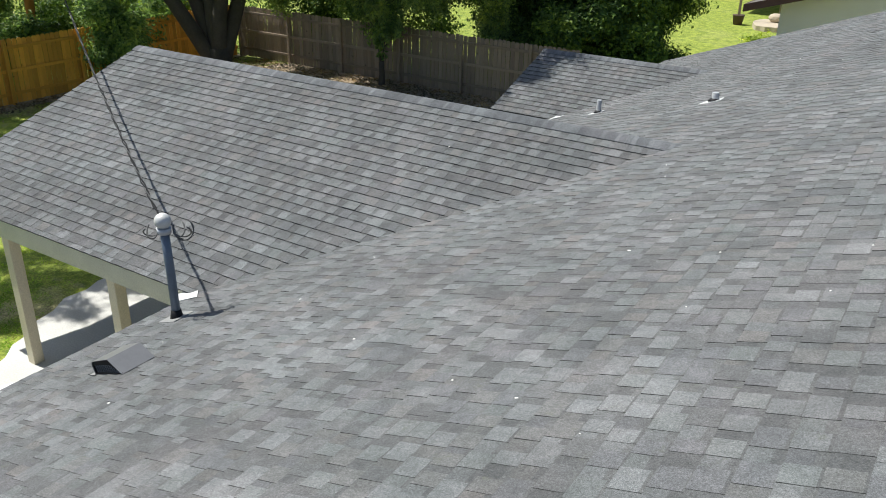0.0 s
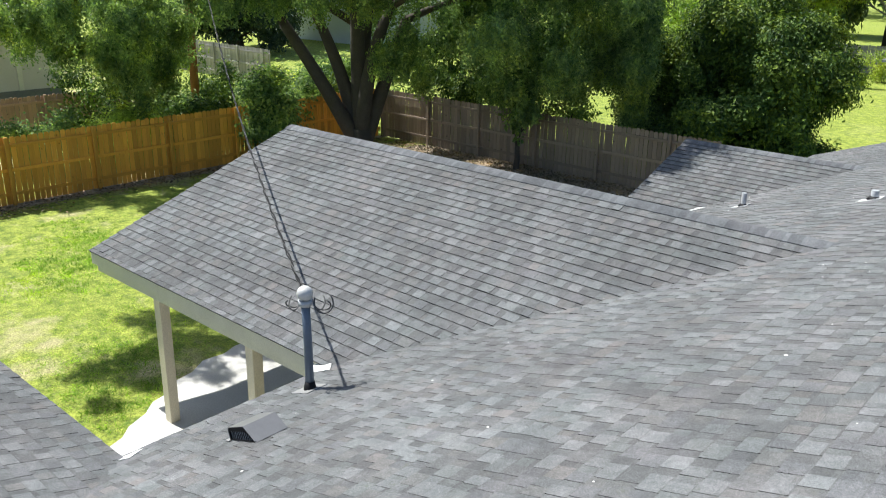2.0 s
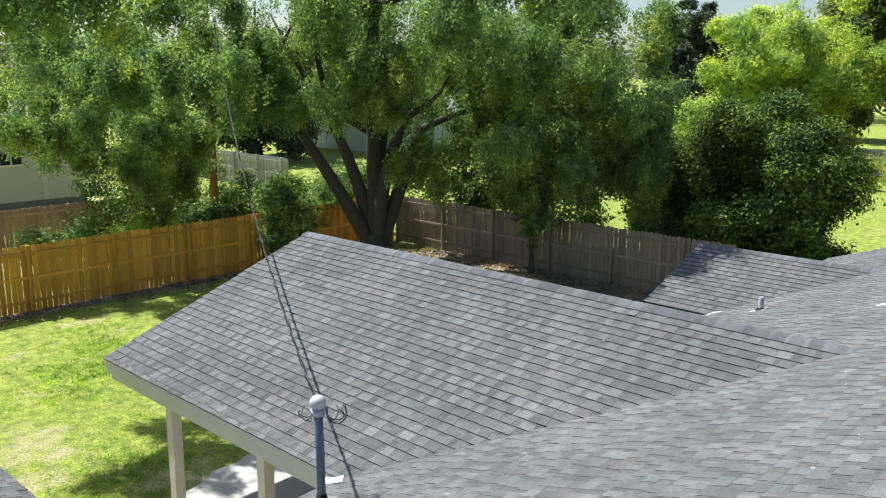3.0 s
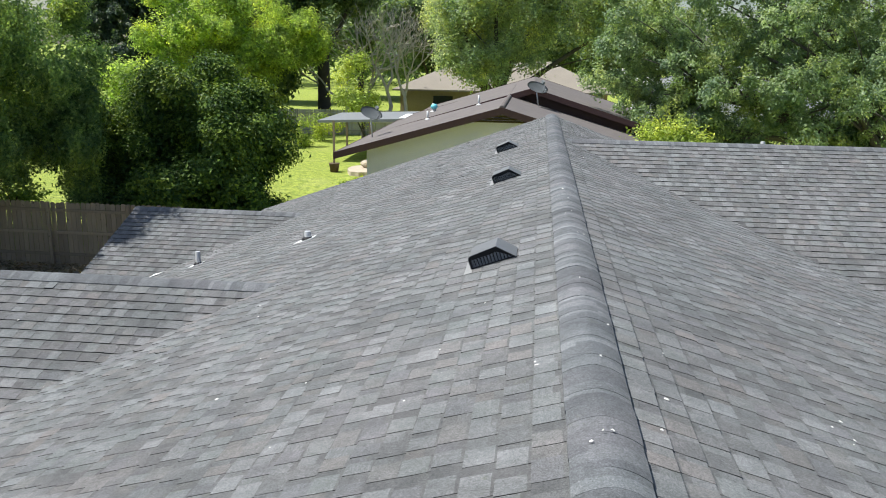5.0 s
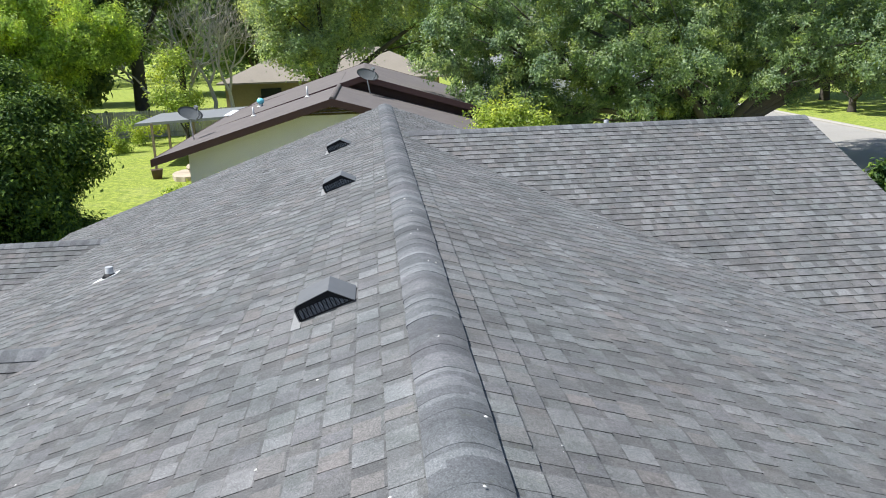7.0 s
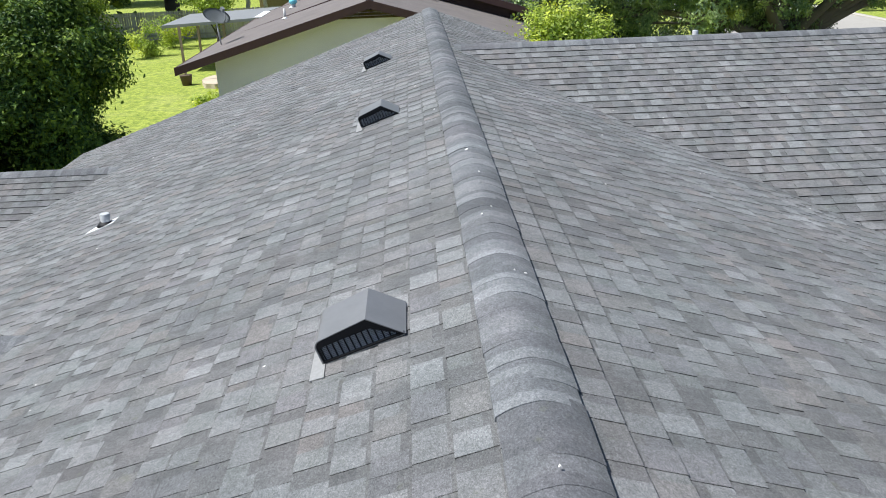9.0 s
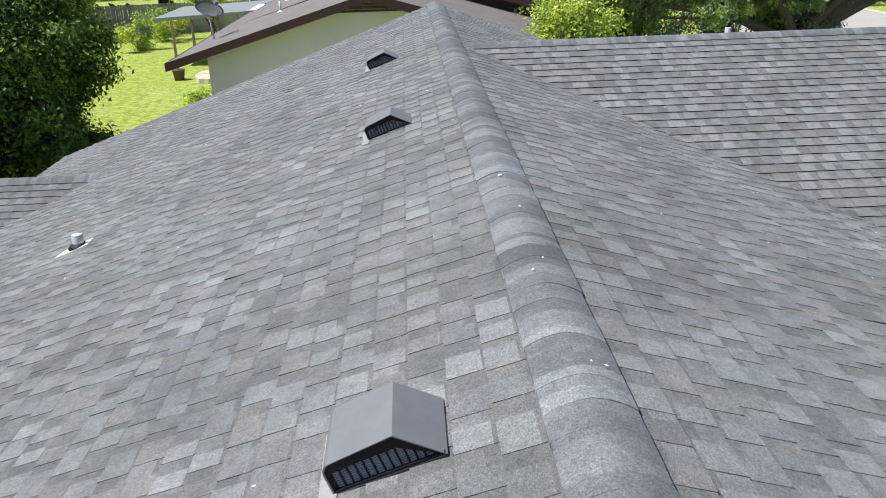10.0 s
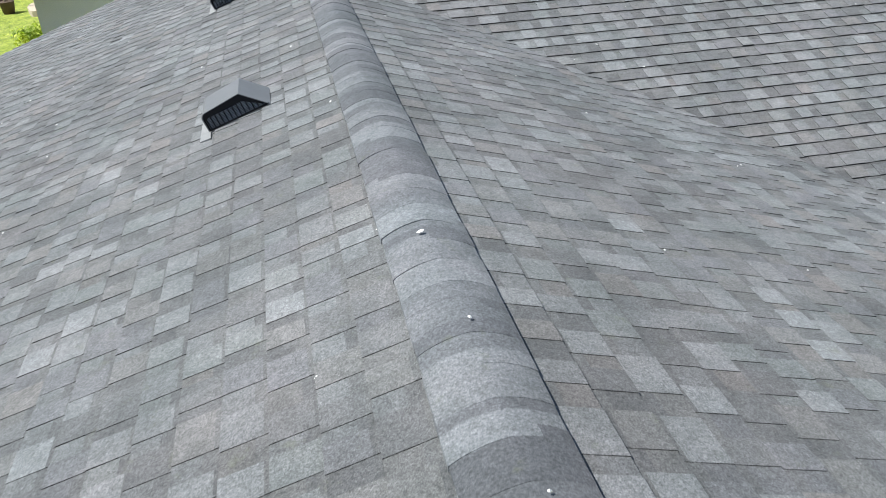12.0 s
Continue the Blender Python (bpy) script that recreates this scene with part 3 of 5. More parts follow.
wall_part((-6.35, 2.3, 0.0), (-6.15, 19.5, 2.34))
wall_part((6.2, -11.5, 0.0), (6.4, 19.5, 2.4))
wall_part((-6.15, 19.3, 0.0), (6.2, 19.5, 2.34))
wall_part((-12.9, 2.05, 0.0), (-6.35, 2.25, 2.3))
wall_part((-12.9, -10.6, 0.0), (-12.7, 2.05, 2.3))
wall_part((-12.7, -11.5, 0.0), (6.2, -11.3, 2.3))
wall_part((-7.6, 14.0, 0.0), (-7.45, 17.4, 2.2))
wall_part((-7.45, 14.0, 0.0), (-6.35, 14.15, 2.2))
for x0, pts in ((XW + 0.12, [(YW - W_HALF + 0.4, zw - 0.0), (YW, ZW - 0.16), (YW + W_HALF - 0.4, zw - 0.0)]), (XN + 0.3, [(YN - N_HALF + 0.3, zn), (YN, ZN - 0.15), (YN + N_HALF - 0.3, zn)])):
    bm = bmesh.new()
    a = [bm.verts.new((x0, y, z)) for y, z in pts]
    b = [bm.verts.new((x0 + 0.1, y, z)) for y, z in pts]
    for i in range(3):
        j = (i + 1) % 3
        bm.faces.new((a[i], a[j], b[j], b[i]))
    bm.faces.new(a)
    bm.faces.new(b[::-1])
    part("gable_wall", bm, M_WALL, house)
part("porch_beam", box((XW + 0.1, YW - W_HALF + 0.045, 1.98), (-6.5, YW - W_HALF + 0.21, zw - 0.04), 0.008), M_FASCIA, house)
part("porch_beam", box((XW + 0.1, YW + W_HALF - 0.21, 1.98), (-6.5, YW + W_HALF - 0.045, zw - 0.04), 0.008), M_FASCIA, house)
for x, y in ((-10.62, YW - W_HALF + 0.13), (-8.47, YW - W_HALF + 0.13), (-12.1, YW + W_HALF - 0.13), (-9.0, YW + W_HALF - 0.13)):
    part("porch_post", box((x - 0.075, y - 0.075, 0.045), (x + 0.075, y + 0.075, 1.985), 0.006), M_POST, house, "square cream painted timber post")


def flashing(corners):
    bm = bmesh.new()
    v = [bm.verts.new(c) for c in corners] + [bm.verts.new(Vector(c) - Vector((0, 0, 0.006))) for c in corners]
    n = len(corners)
    for i in range(n):
        j = (i + 1) % n
        bm.faces.new((v[i], v[j], v[n + j], v[n + i]))
    bm.faces.new(v[:n])
    bm.faces.new(v[n:][::-1])
    return part("valley_flashing", bm, M_WHITE, house, "bright white folded sheet flashing")


def on_west(x, y, h=0.0):
    return (x, y, ZR - S * (XR - x) + h)


flashing([on_west(-7.16, 5.10, 0.03), on_west(-6.98, 4.86, 0.02), on_west(-6.72, 4.98, 0.022), on_west(-6.95, 5.20, 0.03)])
flashing([on_west(-7.34, 2.78, -0.01), on_west(-6.95, 2.50, 0.02), on_west(-6.72, 2.72, 0.022), on_west(-6.98, 3.10, 0.0)])
flashing([on_west(-6.98, 13.42, 0.0), on_west(-6.72, 13.36, 0.022), on_west(-6.55, 13.5, 0.022), on_west(-6.75, 13.62, 0.02)])

# ---- things on the roof ----


def roof_vent(x, y, tongue=0.105):
    """A hood open at both ends along the ridge. Local x runs up the slope, y along the ridge, z off the roof."""
    v = new("roof_vent")
    v.empty_display_size = 0.1
    ax = Vector((1, 0, S)).normalized()
    basis = Matrix((ax, Vector((0, 1, 0)), Vector((-S, 0, 1)).normalized())).transposed().to_4x4()
    v.matrix_world = Matrix.Translation(on_west(x, y, 0.017)) @ basis
    tagged(v, "grey sheet-metal box vent with a black louvred opening on the shingles", "roof vent", "vents on the roof")
    L, Hh, D = 0.390, 0.131, 0.322
    outer = [(L, 0.0), (L * 0.655, Hh)]
    for k in range(6):
        a = k / 5 * math.pi / 2
        outer.append((0.035 - 0.035 * math.sin(a), 0.112 - 0.035 + 0.035 * math.cos(a)))
    outer += [(0.0, 0.0)]
    inner = []
    cx, cz = L * 0.42, Hh * 0.45
    for px, pz in outer:
        inner.append((cx + (px - cx) * 0.965, max(cz + (pz - cz) * 0.95, 0.0)))
    bm = bmesh.new()
    n = len(outer)
    rings = []
    for yy, prof in ((0, outer), (D, outer), (D, inner), (0, inner)):
        rings.append([bm.verts.new((px, yy, pz)) for px, pz in prof])
    for r0, r1 in zip(rings, rings[1:] + rings[:1]):
        for i in range(n - 1):
            bm.faces.new((r0[i], r0[i + 1], r1[i + 1], r1[i]))
    part("hood", bm, M_HOOD, v)
    # black sheet added so that the inside of the hood reads as shade
    liner = bmesh.new()
    lined = [(cx + (px - cx) * 0.955, max(cz + (pz - cz) * 0.935, 0.001)) for px, pz in outer]
    a, b = ([liner.verts.new((px, yy, pz)) for px, pz in lined] for yy in (0.004, D - 0.004))
    for i in range(n - 1):
        liner.faces.new((a[i], a[i + 1], b[i + 1], b[i]))
    part("liner", liner, M_BLACK, v, "black sheet standing for shade inside the hood")
    for yy in (0.006, D - 0.014):
        lip = bmesh.new()
        lip_in = [(cx + (px - cx) * 0.945, max(0.052 + (pz - 0.052) * 0.40 if pz > 0.052 else pz, 0.006)) for px, pz in inner]
        a = [lip.verts.new((px, yy, pz)) for px, pz in inner]
        b = [lip.verts.new((px, yy, pz)) for px, pz in lip_in]
        c = [lip.verts.new((px, yy + 0.008, pz)) for px, pz in lip_in]
        for i in range(n - 1):
            lip.faces.new((a[i], a[i + 1], b[i + 1], b[i]))
            lip.faces.new((b[i], b[i + 1], c[i + 1], c[i]))
        part("rim", lip, M_BLACK, v, "black plastic rim")
    # black back and floor sheets, added for the shade within the vent
    part("back_panel", box((0.010, D - 0.034, 0.0), (L * 0.72, D - 0.028, 0.100)), M_BLACK, v)
    part("floor_plate", box((0.008, 0.004, -0.001), (L - 0.012, D - 0.004, 0.005)), M_BLACK, v)
    part("sill", box((0.004, 0.002, 0.0), (L - 0.006, 0.016, 0.009)), M_BLACK, v)
    for i in range(13):
        px = 0.020 + i * 0.0275
        top = 0.084 if px < L * 0.66 else 0.084 * (L - px) / (L * 0.34)
        if top > 0.012:
            part("slat", box((px - 0.0030, 0.012, 0.003), (px + 0.0030, 0.030, top)), M_BLACK, v)
    for k in range(9):
        z = 0.010 + k * 0.0084
        part("louver", box((0.010, 0.015, z), (L - 0.012 - z * 1.0, 0.022, z + 0.0024)), M_GRILLE, v)
    bm = bmesh.new()
    plan = [(-0.052, -tongue), (0.016, -tongue * 1.12), (0.012, 0.004), (L - 0.010, 0.006), (L - 0.010, D - 0.01), (-0.056, D + 0.03)]
    hi = [bm.verts.new((px, py, 0.0015)) for px, py in plan]
    lo = [bm.verts.new((px, py, -0.006)) for px, py in plan]
    for i in range(len(plan)):
        bm.faces.new((hi[i], hi[(i + 1) % len(plan)], lo[(i + 1) % len(plan)], lo[i]))
    bm.faces.new(hi)
    bm.faces.new(lo[::-1])
    part("flange", bm, M_FLANGE, v, "pale flat metal base sheet")
    return v


for vx, vy, lap in ((-0.69, 6.825, 0.105), (-0.76, 11.45, 0.105), (-0.90, 15.27, 0.105), (-5.95, 3.24, 0.02)):
    roof_vent(vx, vy, lap)


def vent_pipe(x, y, height, radius, z=None, label="short grey plumbing pipe with pale flashing on the shingles"):
    p = thing("vent_pipe", label, "vent pipe", (x, y, (on_west(x, y)[2] if z is None else z)), "pipes on the roof")
    bm = bmesh.new()
    tube(bm, [(0, 0, -0.05), (0, 0, height - 0.01), (0, 0, height)], [radius, radius, radius * 0.9], 16, cap=False)
    tube(bm, [(0, 0, height), (0, 0, height - 0.06)], [radius * 0.9, radius * 0.8], 16, cap=True)
    part("sleeve", bm, M_LEAD, p)
    part("collar", tube(bmesh.new(), [(0, 0, 0.0), (0, 0, 0.03), (0, 0, 0.05)], [radius * 2.0, radius * 1.5, radius * 1.1], 16), M_BLACK if z is None else M_LEAD, p, "dark rubber collar")
    if z is None:
        w = radius * 2.0
        bm = bmesh.new()
        pts = [(-w * 2.0, -w * 0.9), (-w * 1.5, w * 0.3), (-w * 0.2, w), (w, w), (w, -w * 0.7), (-w * 0.3, -w)]
        a = [bm.verts.new((u, q, S * u + 0.019)) for u, q in pts]
        b = [bm.verts.new((u, q, S * u + 0.004)) for u, q in pts]
        for i in range(len(pts)):
            j = (i + 1) % len(pts)
            bm.faces.new((a[i], a[j], b[j], b[i]))
        bm.faces.new(a[::-1])
        bm.faces.new(b)
        part("flashing", bm, M_WHITE, p, "pale sheet flashing")
    return p


vent_pipe(-5.71, 13.06, 0.23, 0.042)
vent_pipe(-3.49, 11.87, 0.13, 0.050)
vent_pipe(3.81, 15.62, 0.21, 0.042, z=ZE_ - S * (15.62 - YE))

# ---- service mast ----
mast = thing("service_mast", "blue-grey steel electrical service mast with a rounded weatherhead", "service mast", on_west(-6.38, 4.44))
bm = bmesh.new()
tube(bm, [(0, 0, -0.05), (-0.005, 0, 0.5), (-0.012, -0.008, 0.98)], [0.043, 0.042, 0.042], 18)
part("conduit", bm, M_MAST, mast)
bm = bmesh.new()
bmesh.ops.create_uvsphere(bm, u_segments=24, v_segments=14, radius=0.078, matrix=Matrix.Translation((-0.012, -0.008, 1.02)) @ Matrix.Diagonal((1, 1, 0.98, 1)))
for f in bm.faces:
    f.smooth = True
part("weatherhead", bm, M_HEAD, mast, "pale cast-metal rounded head")
part("collar", tube(bmesh.new(), [(-0.012, -0.008, 0.90), (-0.012, -0.008, 0.955)], [0.066, 0.070], 18), M_LEAD, mast)
part("boot", tube(bmesh.new(), [(0, 0, -0.01), (0, 0, 0.03), (0, 0, 0.10)], [0.066, 0.060, 0.047], 18), M_BLACK, mast, "black rubber roof boot")
bm = bmesh.new()
w = 0.13
cs = [(-w, -w), (w * 0.8, -w), (w * 0.8, w), (-w, w)]
a = [bm.verts.new((u, q, S * u + 0.018)) for u, q in cs]
b = [bm.verts.new((u, q, S * u + 0.004)) for u, q in cs]
for i in range(4):
    bm.faces.new((a[i], a[(i + 1) % 4], b[(i + 1) % 4], b[i]))
bm.faces.new(a[::-1])
bm.faces.new(b)
part("flashing", bm, M_FLANGE, mast)


def loop_cable(side, drop, size, tilt):
    pts = []
    for k in range(15):
        a = k / 14 * math.pi * 1.45 - 0.5
        out = side * (0.07 + size * (1 - math.cos(a)) * 0.4)
        pts.append((out * 0.74 + tilt * math.sin(a) * 0.05, out * 0.66 - tilt * math.sin(a) * 0.05, 0.95 + drop - size * 0.7 * math.sin(a) * 0.6))
    return tube(bmesh.new(), pts, [0.0075] * len(pts), 7)


for side, drop, size, tilt in ((1, -0.01, 0.13, 1), (1, -0.04, 0.20, -1), (1, -0.02, 0.23, 0.4), (-1, -0.02, 0.12, 1), (-1, -0.035, 0.16, -1)):
    part("drip_loop", loop_cable(side, drop, size, tilt), M_CABLE, mast)

POLE = Vector((-31.0, 18.55, 0.0))
head = Vector((-6.39, 4.43, ZR - S * (XR + 6.38) + 0.98))
tie = POLE + Vector((0.1, 0.0, 11.5))


def drop_point(f, sag=1.8):
    p = head.lerp(tie, f)
    p.z -= 4 * sag * f * (1 - f)
    return p


cable = thing("service_cable", "twisted black and grey overhead cable from mast to pole", "cable", tuple(head))
N_C = 420
for strand, (mat, rad, lab) in enumerate(((M_CABLE, 0.0050, "bare grey neutral strand"), (M_DARKCABLE, 0.0074, "black insulated strand"), (M_DARKCABLE, 0.0074, "black insulated strand"))):
    pts = []
    for i in range(N_C + 1):
        f = i / N_C
        p = drop_point(f) - head
        a = f * 290 + strand * 2.094
        pts.append(p + Vector((0.488 * math.cos(a), 0.873 * math.cos(a), math.sin(a))) * (0.0108 + 0.010 * noise.noise(Vector((f * 70, strand * 9.0, 0)))))
    part("strand", tube(bmesh.new(), pts, [rad] * len(pts), 5), mat, cable, lab)
pole = thing("utility_pole", "red-brown weathered wooden utility pole behind the fence", "utility pole", tuple(POLE))
part("shaft", tube(bmesh.new(), [(0, 0, -0.1), (0, 0, 5), (0, 0, 12.0)], [0.18, 0.155, 0.12], 14), M_POLE, pole)
part("crossarm", box((-0.06, -1.1, 11.3), (0.06, 1.1, 11.42), 0.01), M_POLE, pole)

# pale droppings and leaf specks on the shingles
def specks():
    rng = random.Random(5)
    bm = bmesh.new()
    known = [(1.55, 4.56), (0.55, 4.75), (-0.16, 4.37), (2.70, 8.04), (2.84, 14.01), (2.38, 13.51), (2.67, 13.15), (1.9, 9.6), (-1.6, 5.1), (-2.4, 7.6), (0.54, 4.69), (0.39, 3.65), (1.56, 4.80), (1.46, 4.64), (1.52, 4.48), (0.47, 4.05), (2.58, 7.75), (-0.15, 4.32)]
    for _ in range(95):
        known.append((rng.uniform(-6.0, 5.0), rng.uniform(0.5, 16.0)))
    crest = [(XR + 0.02, 8.63), (XR + 0.05, 7.06), (XR - 0.02, 9.19), (XR - 0.03, 7.83), (XR + 0.03, 7.95), (XR + 0.10, 7.05), (XR - 0.01, 3.35), (XR + 0.04, 4.2), (XR + 0.0, 5.6), (XR - 0.06, 3.28), (XR + 0.03, 3.37), (XR + 0.12, 4.76)]
    for i, (x, y) in enumerate(known + crest):
        size = rng.choice((0.006, 0.008, 0.010, 0.014))
        on_crest = i >= len(known)
        if on_crest:
            z = ZR + 0.030 - 0.30 * abs(x - XR)
            size *= 0.9
        else:
            z = ZR - S * abs(x - XR)
            if y > YE - 0.2 - (x - XR) and x > 0:
                z = max(z, ZE_ - S * abs(y - YE))
            if x < in_w:
                z = max(z, ZW - S * abs(y - YW))
        ring = []
        n = 7
        nx = S * (1 if x > XR else -1)
        for k in range(n):
            a = 2 * math.pi * k / n
            r = size * rng.uniform(0.6, 1.3)
            ring.append((x + r * math.cos(a), y + r * 0.8 * math.sin(a), 0))
        c = bm.verts.new((x, y, z + 0.0185))
        low = [bm.verts.new((p, q, z + 0.0125 - nx * (p - x))) for p, q, _ in ring]
        for k in range(n):
            bm.faces.new((c, low[k], low[(k + 1) % n]))
    return bm


tagged(part("droppings", specks(), M_SPECK), "small pale droppings scattered over the shingles", "droppings", kind="stuff")

# ---- fences ----
def fence(label, p, q, height, material, at_side, seed, post_gap=2.4, rails=3):
    """A fence of upright boards with posts and rails on the side that at_side points to."""
    rng = random.Random(seed)
    p, q = Vector((*p, 0)), Vector((*q, 0))
    f = new("fence")
    f.empty_display_size = 0.3
    run = q - p
    along = run.normalized()
    side = Vector((*at_side, 0))
    f.matrix_world = Matrix.Translation(p) @ Matrix((along, along.cross(Vector((0, 0, 1))) * -1, Vector((0, 0, 1)))).transposed().to_4x4()
    s = 1 if side.dot(along.cross(Vector((0, 0, 1))) * -1) > 0 else -1
    tagged(f, label, "fence")
    shapes = []
    for w, h in ((0.138, height), (0.132, height + 0.012), (0.140, height - 0.01)):
        bm = bmesh.new()
        prof = [(0, 0.03), (w, 0.03), (w, h - 0.035), (w - 0.03, h), (0.03, h), (0, h - 0.035)]
        extrude_profile(bm, prof, 0, 0.016)
        bmesh.ops.recalc_face_normals(bm, faces=bm.faces)
        me = bpy.data.meshes.new("board")
        bm.to_mesh(me)
        bm.free()
        me.materials.append(material)
        shapes.append(me)
    x = 0.0
    while x < run.length - 0.1:
        ob = new("board", rng.choice(shapes))
        ob.parent = f
        ob.matrix_local = pose(x, rng.uniform(-0.003, 0.003), rng.uniform(-0.01, 0.01), 0, rng.uniform(-0.4, 0.4), 0)
        x += 0.151
    for k in range(rails):
        z = 0.28 + k * (height - 0.55) / (rails - 1)
        part("rail", box((0, s * 0.022, z), (run.length, s * 0.060, z + 0.085), 0.004), material, f)
    n = int(run.length / post_gap)
    post = box((-0.045, -0.045, 0), (0.045, 0.045, height + 0.02), 0.006)
    me = bpy.data.meshes.new("post")
    post.to_mesh(me)
    post.free()
    me.materials.append(material)
    for i in range(n + 1):
        ob = new("post", me)
        ob.parent = f
        ob.matrix_local = pose(min(i * post_gap + 0.05, run.length), s * 0.110, 0)
    return f


fence("new golden cedar board fence with rails and posts", (-23.75, 1.0), (-23.75, 22.0), 1.86, M_CEDAR, (1, 0), 31)
fence("weathered brown board fence in the shade of the tree", (-23.6, 22.1), (-10.05, 22.1), 1.84, M_OLD_FENCE, (0, -1), 32)
pink = fence("faded red-brown board fence with diagonal gate braces", (-31.5, 3.0), (-31.5, 16.0), 1.66, M_PINK_FENCE, (1, 0), 33, rails=2)
for y0, z0, y1, z1 in ((6.9, 0.42, 8.35, 1.5), (8.6, 1.5, 9.9, 0.45)):
    bm = bmesh.new()
    extrude_profile(bm, [(y0, z0), (y0 + 0.09, z0), (y1 + 0.09, z1), (y1, z1)], 0.065, 0.095)
    part("brace", bm, M_PINK_FENCE, pink)
fence("grey board fence beyond the far yard", (-47.5, 27.3), (-37.3, 27.1), 1.9, M_GREY_FENCE, (0, -1), 34)
fence("grey board fence behind the far lawn", (-32.0, 58.0), (-7.0, 60.0), 1.8, M_GREY_FENCE, (0, -1), 35)

# ---- neighbouring houses ----
def gable_block(parent, x0, x1, y0, y1, ridge_x, eave_z0, ridge_z, over, wall_material, roof_material, trim, base_z=0.0, ends=True):
    """A gabled block whose ridge runs along y: roof slabs, fascias, walls."""
    k = (ridge_z - eave_z0) / (ridge_x - x0)
    k2 = (ridge_z - eave_z0) / (x1 - ridge_x)
    for xa, kk in ((x0, k), (x1, k2)):
        bm = bmesh.new()
        prof = [(xa, eave_z0), (ridge_x, ridge_z), (ridge_x, ridge_z - 0.12), (xa, eave_z0 - 0.12)]
        extrude_profile(bm, prof, y0, y1)
        part("roof", bm, roof_material, parent)
        for yy, o in ((y0 - 0.025, 0.0), (y1 - 0.003, 0.0)):
            bm = bmesh.new()
            prof = [(xa, eave_z0 + 0.015), (ridge_x, ridge_z + 0.015), (ridge_x, ridge_z - 0.22), (xa, eave_z0 - 0.22)]
            extrude_profile(bm, prof, yy, yy + 0.028)
            part("fascia", bm, trim, parent)
    for xa, xb in ((x0 - 0.02, x0 + 0.01), (x1 - 0.01, x1 + 0.02)):
        part("fascia", box((xa, y0, eave_z0 - 0.22), (xb, y1, eave_z0 + 0.01)), trim, parent)
    wx0, wx1 = x0 + over, x1 - over
    for yy in (y0 + over, y1 - over - 0.15):
        bm = bmesh.new()
        prof = [(wx0, base_z), (wx1, base_z), (wx1, eave_z0 + k2 * over - 0.13), (ridge_x, ridge_z - 0.13), (wx0, eave_z0 + k * over - 0.13)]
        extrude_profile(bm, prof, yy, yy + 0.15)
        part("wall", bm, wall_material, parent)
    for xa, kk in ((wx0, k), (wx1 - 0.15, k2)):
        part("wall", box((xa, y0 + over + 0.15, base_z), (xa + 0.15, y1 - over - 0.15, eave_z0 + kk * over - 0.16)), wall_material, parent)


nb = thing("neighbour_house", "low house with brown roof, dark fascia and pale cream walls", "house", (0, 0, 0))
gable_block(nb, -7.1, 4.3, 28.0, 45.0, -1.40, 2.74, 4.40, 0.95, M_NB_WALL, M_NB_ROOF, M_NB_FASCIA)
gable_block(nb, -6.5, 5.6, 35.0, 50.0, -0.45, 2.9, 4.74, 0.6, M_NB_FASCIA, M_NB_ROOF, M_NB_FASCIA)
bm = bmesh.new()
tube(bm, [(-1.40, 28.0, 4.37), (-1.40, 45.0, 4.37)], [0.10, 0.10], 8)
part("ridge_cap", bm, M_NB_ROOF, nb)
for i in range(3):
    z = 3.83 + i * 0.09
    half = (4.16 - z) / 0.29
    part("gable_vent_slat", box((-1.40 - half, 28.905, z), (-1.40 + half, 28.945, z + 0.06)), M_CLAY, nb)
part("flashing", box((-7.06, 41.2, 2.83), (-6.74, 43.9, 2.87), 0.004), M_WHITE, nb, "white sheet flashing")


def neighbour_z(x):
    return 2.74 + (4.40 - 2.74) / 5.70 * (x + 7.1)


for x, y, hgt, r in ((-4.6, 33.5, 0.35, 0.04), (-2.6, 34.2, 0.40, 0.04), (-5.2, 40.0, 0.4, 0.05)):
    p = thing("vent_pipe", "thin grey vent pipe on the brown roof", "vent pipe", (x, y, neighbour_z(x)), "pipes on the neighbour's roof")
    part("sleeve", tube(bmesh.new(), [(0, 0, -0.05), (0, 0, hgt)], [r, r], 10), M_LEAD, p)
    part("flashing", tube(bmesh.new(), [(0, 0, 0.0), (0, 0, 0.06)], [r * 3.2, r * 1.4], 10), M_WHITE, p)
p = thing("turbine_vent", "pale blue rounded vent cap on the brown roof", "roof vent", (-5.15, 40.0, 2.9 + 0.304 * 1.35))
part("neck", tube(bmesh.new(), [(0, 0, -0.05), (0, 0, 0.16)], [0.10, 0.10], 12), M_LEAD, p)
bm = bmesh.new()
bmesh.ops.create_uvsphere(bm, u_segments=14, v_segments=9, radius=0.17, matrix=Matrix.Translation((0, 0, 0.24)) @ Matrix.Diagonal((1, 1, 0.8, 1)))
part("cap", bm, M_BLUE, p)


